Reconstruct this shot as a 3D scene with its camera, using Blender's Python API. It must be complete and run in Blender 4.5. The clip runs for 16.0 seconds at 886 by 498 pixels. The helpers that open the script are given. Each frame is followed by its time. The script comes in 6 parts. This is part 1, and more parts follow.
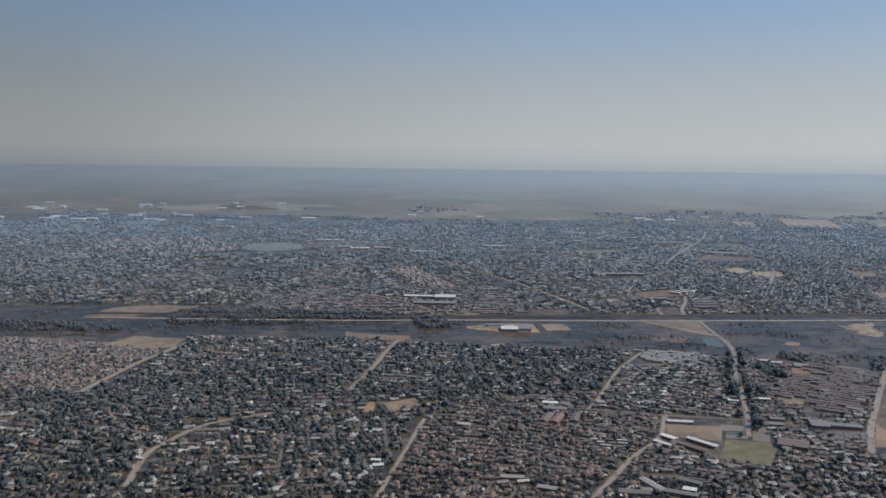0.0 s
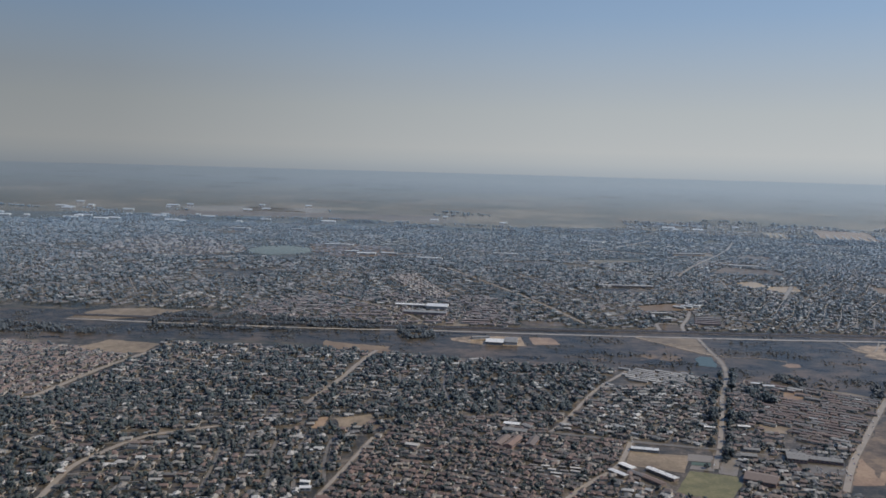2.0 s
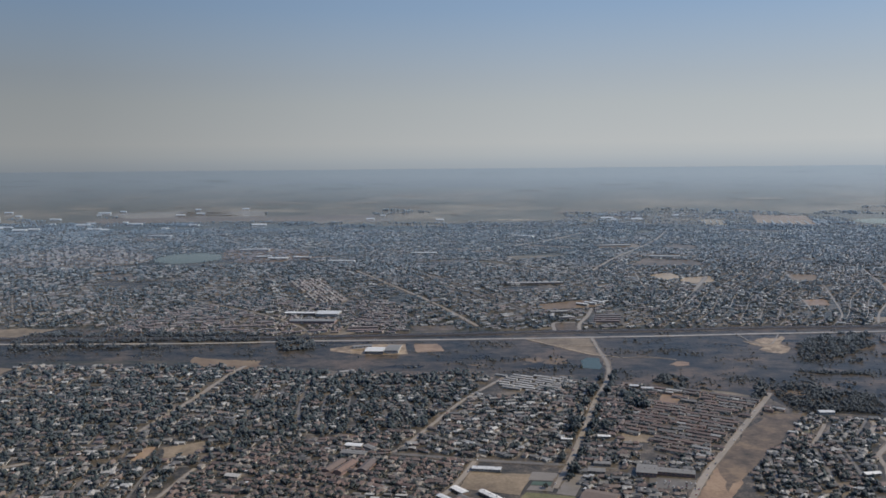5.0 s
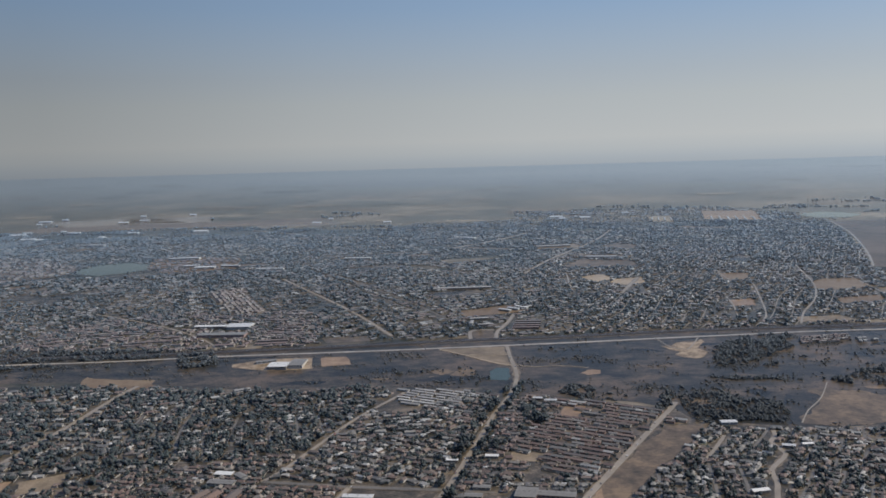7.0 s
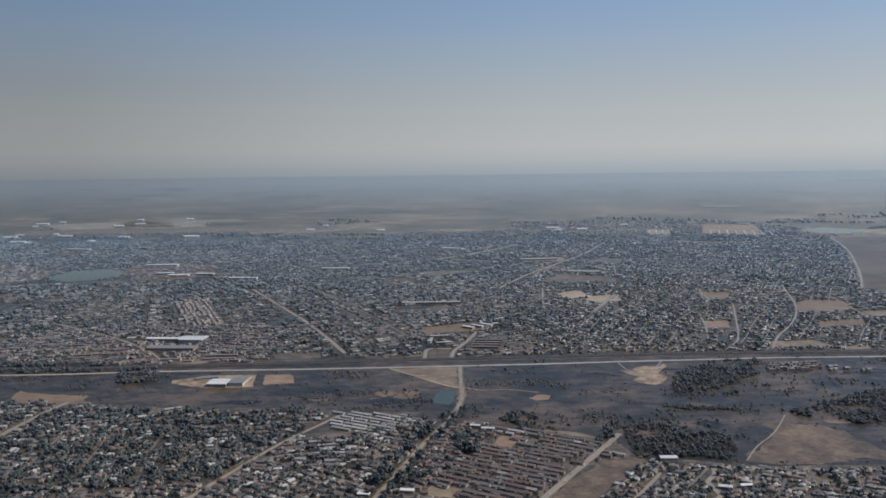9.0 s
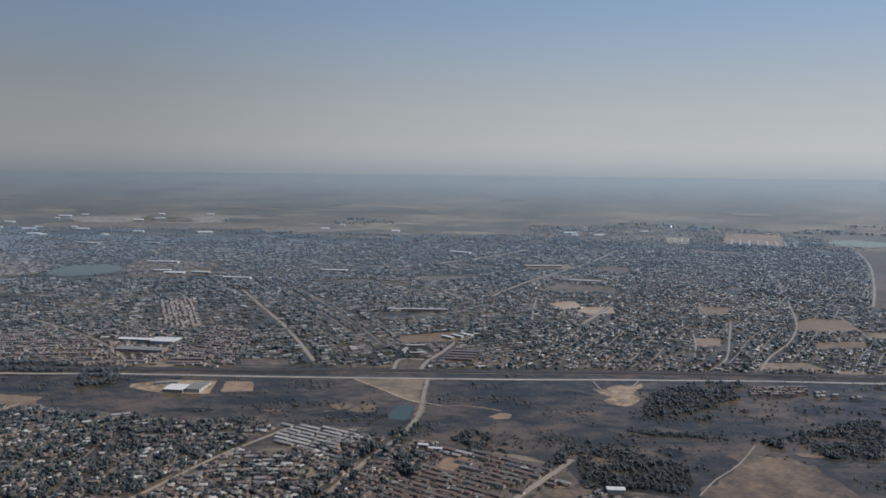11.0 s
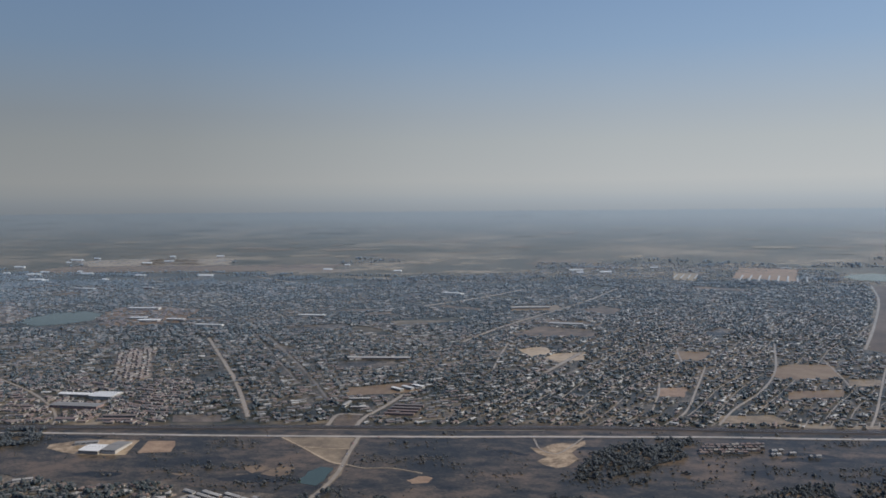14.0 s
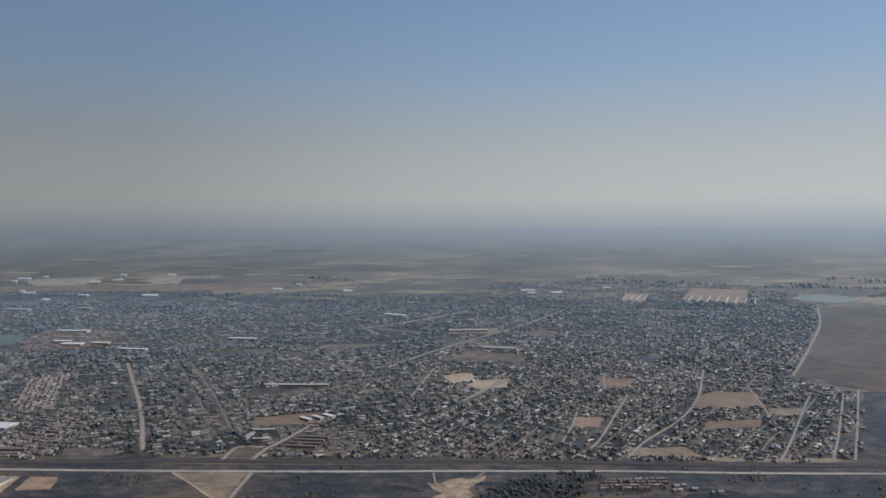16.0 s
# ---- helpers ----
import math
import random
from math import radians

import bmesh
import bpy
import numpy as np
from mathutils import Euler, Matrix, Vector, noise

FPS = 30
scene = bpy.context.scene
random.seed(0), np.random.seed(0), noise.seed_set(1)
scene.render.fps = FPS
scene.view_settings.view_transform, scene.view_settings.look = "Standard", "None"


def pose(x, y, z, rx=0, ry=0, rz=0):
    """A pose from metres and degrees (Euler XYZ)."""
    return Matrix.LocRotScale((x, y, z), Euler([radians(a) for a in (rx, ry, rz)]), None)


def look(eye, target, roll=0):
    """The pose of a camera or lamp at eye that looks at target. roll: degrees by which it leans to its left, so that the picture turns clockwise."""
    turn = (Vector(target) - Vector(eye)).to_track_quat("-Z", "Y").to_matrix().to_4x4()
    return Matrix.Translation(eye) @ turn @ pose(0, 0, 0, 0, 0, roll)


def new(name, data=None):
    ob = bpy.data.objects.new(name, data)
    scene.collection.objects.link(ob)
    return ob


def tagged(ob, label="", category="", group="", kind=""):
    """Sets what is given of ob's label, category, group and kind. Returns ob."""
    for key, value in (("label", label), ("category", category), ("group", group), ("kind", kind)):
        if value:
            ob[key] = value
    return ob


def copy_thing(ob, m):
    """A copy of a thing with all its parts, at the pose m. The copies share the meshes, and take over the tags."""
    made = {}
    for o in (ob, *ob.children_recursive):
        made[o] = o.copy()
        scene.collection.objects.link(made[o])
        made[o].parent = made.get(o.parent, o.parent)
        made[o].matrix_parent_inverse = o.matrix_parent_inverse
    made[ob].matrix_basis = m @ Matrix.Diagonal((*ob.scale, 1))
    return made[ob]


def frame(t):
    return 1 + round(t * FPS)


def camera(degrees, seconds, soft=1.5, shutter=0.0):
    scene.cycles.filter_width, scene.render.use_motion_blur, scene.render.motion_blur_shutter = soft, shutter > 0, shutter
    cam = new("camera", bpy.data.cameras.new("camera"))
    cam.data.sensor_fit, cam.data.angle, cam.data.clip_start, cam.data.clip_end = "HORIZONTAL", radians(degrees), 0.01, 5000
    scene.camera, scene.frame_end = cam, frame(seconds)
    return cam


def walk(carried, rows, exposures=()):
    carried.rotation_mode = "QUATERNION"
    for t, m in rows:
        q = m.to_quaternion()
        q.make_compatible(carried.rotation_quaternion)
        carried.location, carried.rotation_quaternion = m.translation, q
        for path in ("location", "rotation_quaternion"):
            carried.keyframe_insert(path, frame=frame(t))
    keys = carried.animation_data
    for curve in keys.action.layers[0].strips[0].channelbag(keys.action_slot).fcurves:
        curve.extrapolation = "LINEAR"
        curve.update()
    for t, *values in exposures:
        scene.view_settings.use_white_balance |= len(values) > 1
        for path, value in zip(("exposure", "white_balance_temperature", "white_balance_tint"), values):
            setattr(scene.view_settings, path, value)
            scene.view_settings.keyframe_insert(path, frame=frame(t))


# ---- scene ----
cam = camera(54.97, 16.0, soft=1.7)
EYE = 196.0
ROWS = [
    (0.0, 0.00, 0.00, 0.00, 84.485, -0.689, -0.000),
    (0.5, 16.84, 8.94, 0.65, 84.499, -0.903, 0.800),
    (1.0, 33.70, 17.86, 1.34, 84.585, -1.644, 1.661),
    (1.5, 50.57, 26.75, 2.09, 84.584, -1.524, 2.564),
    (2.0, 67.45, 35.63, 2.88, 84.698, -1.557, 3.194),
    (2.5, 84.34, 44.49, 3.71, 84.811, -1.011, 4.165),
    (3.0, 101.24, 53.33, 4.59, 84.920, -0.865, 4.043),
    (3.5, 118.16, 62.15, 5.52, 84.812, -0.470, 1.251),
    (4.0, 135.09, 70.94, 6.50, 84.630, 0.326, 1.494),
    (6.5, 219.92, 114.63, 12.07, 84.221, 1.419, -0.025),
    (7.0, 236.92, 123.31, 13.33, 84.243, 1.574, -0.650),
    (7.5, 253.94, 131.97, 14.63, 84.340, 1.278, -0.897),
    (8.0, 270.97, 140.61, 15.98, 84.916, 1.416, -0.182),
    (8.5, 288.01, 149.23, 17.37, 84.700, 1.478, -0.235),
    (9.0, 305.06, 157.82, 18.81, 84.657, 0.675, 0.749),
    (11.5, 390.50, 200.52, 26.72, 84.598, -0.312, 4.364),
    (12.0, 407.63, 209.00, 28.44, 85.026, -0.024, 5.380),
    (12.5, 424.76, 217.45, 30.21, 84.984, 0.020, 6.446),
    (13.0, 441.91, 225.89, 32.03, 85.648, 0.131, 7.241),
    (13.5, 459.08, 234.31, 33.89, 86.571, 0.305, 6.326),
    (14.0, 476.25, 242.71, 35.79, 86.871, 0.514, 6.495),
    (14.5, 493.44, 251.09, 37.75, 87.760, 0.505, 7.062),
    (15.0, 510.64, 259.45, 39.75, 88.269, 0.414, 6.185),
    (15.5, 527.85, 267.79, 41.80, 88.130, 0.311, 6.110),
    (16.0, 545.07, 276.10, 43.89, 87.924, 0.312, 5.078),
]
walk(cam, [(t, pose(x, y, EYE + z, rx, ry, rz)) for t, x, y, z, rx, ry, rz in ROWS])

# ---- light ----
SUN_EL, SUN_AZ = 43.0, 82.0   # height, and bearing clockwise from +y
world = bpy.data.worlds.new("world")
scene.world = world
world.use_nodes = True
wn, wl = world.node_tree.nodes, world.node_tree.links
wn.clear()
sky = wn.new("ShaderNodeTexSky")
sky.sky_type = "NISHITA"
sky.sun_disc = False
sky.sun_elevation, sky.sun_rotation = radians(SUN_EL), radians(SUN_AZ)
sky.altitude, sky.air_density, sky.dust_density, sky.ozone_density = 1700, 1.0, 1.5, 1.5
# the dry-season haze band that lies over the horizon all round
coord = wn.new("ShaderNodeTexCoord")
split = wn.new("ShaderNodeSeparateXYZ")
wl.new(coord.outputs["Generated"], split.inputs[0])
band = wn.new("ShaderNodeValToRGB")
shift = wn.new("ShaderNodeMapRange")
shift.inputs["From Min"].default_value, shift.inputs["From Max"].default_value = -0.1, 0.4
wl.new(split.outputs["Z"], shift.inputs["Value"])
wl.new(shift.outputs[0], band.inputs[0])
HAZE = ((0.10, (1.85, 2.15, 2.5)), (0.15, (2.08, 2.4, 2.78)), (0.184, (2.55, 2.84, 3.15)), (0.203, (2.87, 3.17, 3.46)), (0.222, (3.28, 3.5, 3.65)), (0.25, (3.6, 3.75, 3.8)), (0.34, (3.28, 3.55, 3.7)), (0.55, (1.95, 2.74, 3.85)), (0.75, (1.32, 2.1, 3.42)))
while len(band.color_ramp.elements) < len(HAZE):
    band.color_ramp.elements.new(0.5)
for stop, (at, colour) in zip(band.color_ramp.elements, HAZE):
    stop.position, stop.color = at, (*[c / 5 for c in colour], 1)
gain = wn.new("ShaderNodeVectorMath")
gain.operation = "SCALE"
toward = wn.new("ShaderNodeVectorMath")
toward.operation = "DOT_PRODUCT"
toward.inputs[1].default_value = (math.sin(radians(SUN_AZ)), math.cos(radians(SUN_AZ)), 0)
wl.new(coord.outputs["Generated"], toward.inputs[0])
turn = wn.new("ShaderNodeMapRange")
turn.inputs["From Min"].default_value, turn.inputs["From Max"].default_value = -1.0, 1.0
wl.new(toward.outputs["Value"], turn.inputs["Value"])
glow = wn.new("ShaderNodeValToRGB")      # haze scatters more light towards the sun
GLOW = ((0.0, 2.3), (0.36, 3.45), (0.5, 4.6), (0.62, 5.3), (0.75, 5.7), (1.0, 7.0))
while len(glow.color_ramp.elements) < len(GLOW):
    glow.color_ramp.elements.new(0.5)
for stop, (at, much) in zip(glow.color_ramp.elements, GLOW):
    stop.position, stop.color = at, (much / 10, much / 10, much / 10, 1)
wl.new(turn.outputs[0], glow.inputs[0])
lift = wn.new("ShaderNodeMath")
lift.operation = "MULTIPLY"
lift.inputs[1].default_value = 10.0
wl.new(glow.outputs[0], lift.inputs[0])
wl.new(lift.outputs[0], gain.inputs["Scale"])
wl.new(band.outputs[0], gain.inputs[0])
veil_fac = wn.new("ShaderNodeMapRange")
veil_fac.inputs["From Min"].default_value, veil_fac.inputs["From Max"].default_value = 0.10, 0.55
veil_fac.inputs["To Min"].default_value, veil_fac.inputs["To Max"].default_value = 1.0, 0.0
wl.new(split.outputs["Z"], veil_fac.inputs["Value"])
both = wn.new("ShaderNodeMix")
both.data_type = "RGBA"
wl.new(veil_fac.outputs[0], both.inputs[0])
wl.new(sky.outputs[0], both.inputs[6])
wl.new(gain.outputs[0], both.inputs[7])
back = wn.new("ShaderNodeBackground")
back.inputs["Strength"].default_value = 0.12
wl.new(both.outputs[2], back.inputs["Color"])
wl.new(back.outputs[0], wn.new("ShaderNodeOutputWorld").inputs[0])

sun_data = bpy.data.lights.new("sun", "SUN")
sun_data.energy, sun_data.angle, sun_data.color = 3.7, radians(0.6), (1.0, 0.885, 0.735)
sun = new("sun", sun_data)
far_off = Vector((math.sin(radians(SUN_AZ)) * math.cos(radians(SUN_EL)), math.cos(radians(SUN_AZ)) * math.cos(radians(SUN_EL)), math.sin(radians(SUN_EL))))
sun.matrix_world = look(far_off * 600, (0, 0, 0))

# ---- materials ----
# how thick the haze is that finish() imitates with gloss
HAZE_DEPTH = 0.0198


def finish(mat, shader, haze_gloss=1.0, rough=0.2, tint=(0.67, 0.77, 0.87), tilt=0.0):
    """Imitates distance haze on ground, roofs and leaves: tinted gloss growing towards grazing sight."""
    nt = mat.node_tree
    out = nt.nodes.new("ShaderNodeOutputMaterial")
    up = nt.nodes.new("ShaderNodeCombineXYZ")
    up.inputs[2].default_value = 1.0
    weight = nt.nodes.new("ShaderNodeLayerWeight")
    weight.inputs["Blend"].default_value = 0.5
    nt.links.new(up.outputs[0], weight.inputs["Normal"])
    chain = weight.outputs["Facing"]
    for op, first, second in (("SUBTRACT", 1.0, None), ("MAXIMUM", None, 0.012), ("POWER", None, -1.35), ("MULTIPLY", None, -HAZE_DEPTH * haze_gloss), ("EXPONENT", None, 0), ("SUBTRACT", 1.0, None)):
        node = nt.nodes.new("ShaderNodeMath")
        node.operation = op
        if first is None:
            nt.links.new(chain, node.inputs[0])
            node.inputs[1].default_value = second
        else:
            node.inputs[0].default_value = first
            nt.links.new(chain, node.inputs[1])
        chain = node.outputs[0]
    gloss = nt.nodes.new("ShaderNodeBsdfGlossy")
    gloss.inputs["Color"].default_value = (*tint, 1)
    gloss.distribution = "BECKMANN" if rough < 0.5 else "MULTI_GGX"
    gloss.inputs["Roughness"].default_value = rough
    facet = nt.nodes.new("ShaderNodeNewGeometry")      # the imitated haze follows the level more than the facet
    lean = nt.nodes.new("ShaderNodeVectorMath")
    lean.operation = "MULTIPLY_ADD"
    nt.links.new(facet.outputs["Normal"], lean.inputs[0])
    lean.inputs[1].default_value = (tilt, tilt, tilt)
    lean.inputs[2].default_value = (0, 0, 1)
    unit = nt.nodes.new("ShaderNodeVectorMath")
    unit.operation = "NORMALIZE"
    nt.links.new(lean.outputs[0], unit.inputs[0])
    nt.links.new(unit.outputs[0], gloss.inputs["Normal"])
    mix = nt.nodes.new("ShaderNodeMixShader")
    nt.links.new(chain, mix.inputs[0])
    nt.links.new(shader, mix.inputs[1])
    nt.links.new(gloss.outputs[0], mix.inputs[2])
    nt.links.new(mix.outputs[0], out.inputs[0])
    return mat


def blank(name):
    mat = bpy.data.materials.new(name)
    mat.use_nodes = True
    mat.node_tree.nodes.clear()
    return mat


def mottled(name, colours, scales=(0.004, 0.05, 0.4), rough=0.9, bump=0.5, stretch=(1, 1, 1), haze_gloss=1.0, spread=1.0, tint=(0.61, 0.745, 0.88)):
    """Ground-like matter: colours mixed by noise at three scales (per metre)."""
    mat = blank(name)
    nt = mat.node_tree
    geo = nt.nodes.new("ShaderNodeNewGeometry")
    mp = nt.nodes.new("ShaderNodeMapping")
    mp.inputs["Scale"].default_value = stretch
    nt.links.new(geo.outputs["Position"], mp.inputs[0])
    total = None
    for k, (s, w) in enumerate(zip(scales, (0.4, 0.35, 0.25))):
        n = nt.nodes.new("ShaderNodeTexNoise")
        n.inputs["Scale"].default_value = s
        n.inputs["Detail"].default_value = 4
        n.inputs["Roughness"].default_value = 0.6
        nt.links.new(mp.outputs[0], n.inputs["Vector"])
        m = nt.nodes.new("ShaderNodeMath")
        m.operation = "MULTIPLY_ADD"
        nt.links.new(n.outputs[0], m.inputs[0])
        m.inputs[1].default_value = w
        if total is None:
            m.inputs[2].default_value = 0
        else:
            nt.links.new(total, m.inputs[2])
        total = m.outputs[0]
    ramp = nt.nodes.new("ShaderNodeValToRGB")
    while len(ramp.color_ramp.elements) < len(colours):
        ramp.color_ramp.elements.new(0.5)
    for i, (stop, c) in enumerate(zip(ramp.color_ramp.elements, colours)):
        stop.position = 0.5 + spread * 0.34 * (i / max(1, len(colours) - 1) - 0.5)
        stop.color = (*c, 1)
    nt.links.new(total, ramp.inputs[0])
    b = nt.nodes.new("ShaderNodeBsdfPrincipled")
    b.inputs["Roughness"].default_value = rough
    b.inputs["Specular IOR Level"].default_value = 0.2
    nt.links.new(ramp.outputs[0], b.inputs["Base Color"])
    if bump:
        bp = nt.nodes.new("ShaderNodeBump")
        bp.inputs["Strength"].default_value = bump
        bp.inputs["Distance"].default_value = 0.6
        nt.links.new(total, bp.inputs["Height"])
        nt.links.new(bp.outputs[0], b.inputs["Normal"])
    return finish(mat, b.outputs[0], haze_gloss, 0.2, tint)


def varied(name, colours, by="island", rough=0.75, grain=1.2, amount=0.25, metal=0.0, haze_gloss=(1.0, (0.47, 0.60, 0.72))):
    """One colour for each piece, out of a ramp, with weathering over it."""
    mat = blank(name)
    nt = mat.node_tree
    if by == "tone":
        tone = nt.nodes.new("ShaderNodeAttribute")
        tone.attribute_name = "tone"
        pick = tone.outputs["Fac"]
    elif by == "island":
        pick = nt.nodes.new("ShaderNodeNewGeometry").outputs["Random Per Island"]
    else:
        pick = nt.nodes.new("ShaderNodeObjectInfo").outputs["Random"]
    ramp = nt.nodes.new("ShaderNodeValToRGB")
    ramp.color_ramp.interpolation = "CONSTANT"
    while len(ramp.color_ramp.elements) < len(colours):
        ramp.color_ramp.elements.new(0.5)
    for i, (stop, c) in enumerate(zip(ramp.color_ramp.elements, colours)):
        stop.position, stop.color = i / len(colours), (*c, 1)
    nt.links.new(pick, ramp.inputs[0])
    geo = nt.nodes.new("ShaderNodeNewGeometry")
    n = nt.nodes.new("ShaderNodeTexNoise")
    n.inputs["Scale"].default_value = grain
    n.inputs["Detail"].default_value = 5
    nt.links.new(geo.outputs["Position"], n.inputs["Vector"])
    mr = nt.nodes.new("ShaderNodeMapRange")
    mr.inputs["From Min"].default_value, mr.inputs["From Max"].default_value = 0.3, 0.7
    mr.inputs["To Min"].default_value, mr.inputs["To Max"].default_value = 1 - amount, 1 + amount
    nt.links.new(n.outputs[0], mr.inputs["Value"])
    sc = nt.nodes.new("ShaderNodeVectorMath")
    sc.operation = "SCALE"
    nt.links.new(ramp.outputs[0], sc.inputs[0])
    nt.links.new(mr.outputs[0], sc.inputs["Scale"])
    b = nt.nodes.new("ShaderNodeBsdfPrincipled")
    b.inputs["Roughness"].default_value = rough
    b.inputs["Metallic"].default_value = metal
    b.inputs["Specular IOR Level"].default_value = 0.3
    nt.links.new(sc.outputs[0], b.inputs["Base Color"])
    bp = nt.nodes.new("ShaderNodeBump")
    bp.inputs["Strength"].default_value = 0.3
    bp.inputs["Distance"].default_value = 0.1
    nt.links.new(n.outputs[0], bp.inputs["Height"])
    nt.links.new(bp.outputs[0], b.inputs["Normal"])
    return finish(mat, b.outputs[0], haze_gloss[0], 0.85, haze_gloss[1], 0.25)


ROOFS = [(0.145, 0.0924, 0.0704), (0.128, 0.119, 0.11), (0.185, 0.128, 0.0968), (0.0924, 0.0854, 0.0792), (0.202, 0.18, 0.154), (0.11, 0.0748, 0.0598), (0.273, 0.251, 0.224), (0.141, 0.129, 0.121),
         (0.207, 0.154, 0.119), (0.11, 0.0986, 0.088), (0.343, 0.326, 0.304), (0.158, 0.114, 0.088), (0.132, 0.101, 0.0836), (0.246, 0.229, 0.202), (0.405, 0.396, 0.378), (0.163, 0.106, 0.0792)]
BROWN = [(0.143, 0.0846, 0.0626), (0.175, 0.109, 0.081), (0.12, 0.0736, 0.0552), (0.156, 0.112, 0.0902), (0.129, 0.0892, 0.0699), (0.193, 0.133, 0.101), (0.115, 0.0966, 0.0846), (0.248, 0.212, 0.175)]
GREY = [(0.22, 0.21, 0.20), (0.28, 0.265, 0.25), (0.18, 0.17, 0.16), (0.34, 0.33, 0.315), (0.24, 0.22, 0.20)]
WALLS = [(0.279, 0.234, 0.18), (0.361, 0.328, 0.279), (0.205, 0.131, 0.0902), (0.254, 0.197, 0.143), (0.426, 0.394, 0.353), (0.238, 0.201, 0.16)]
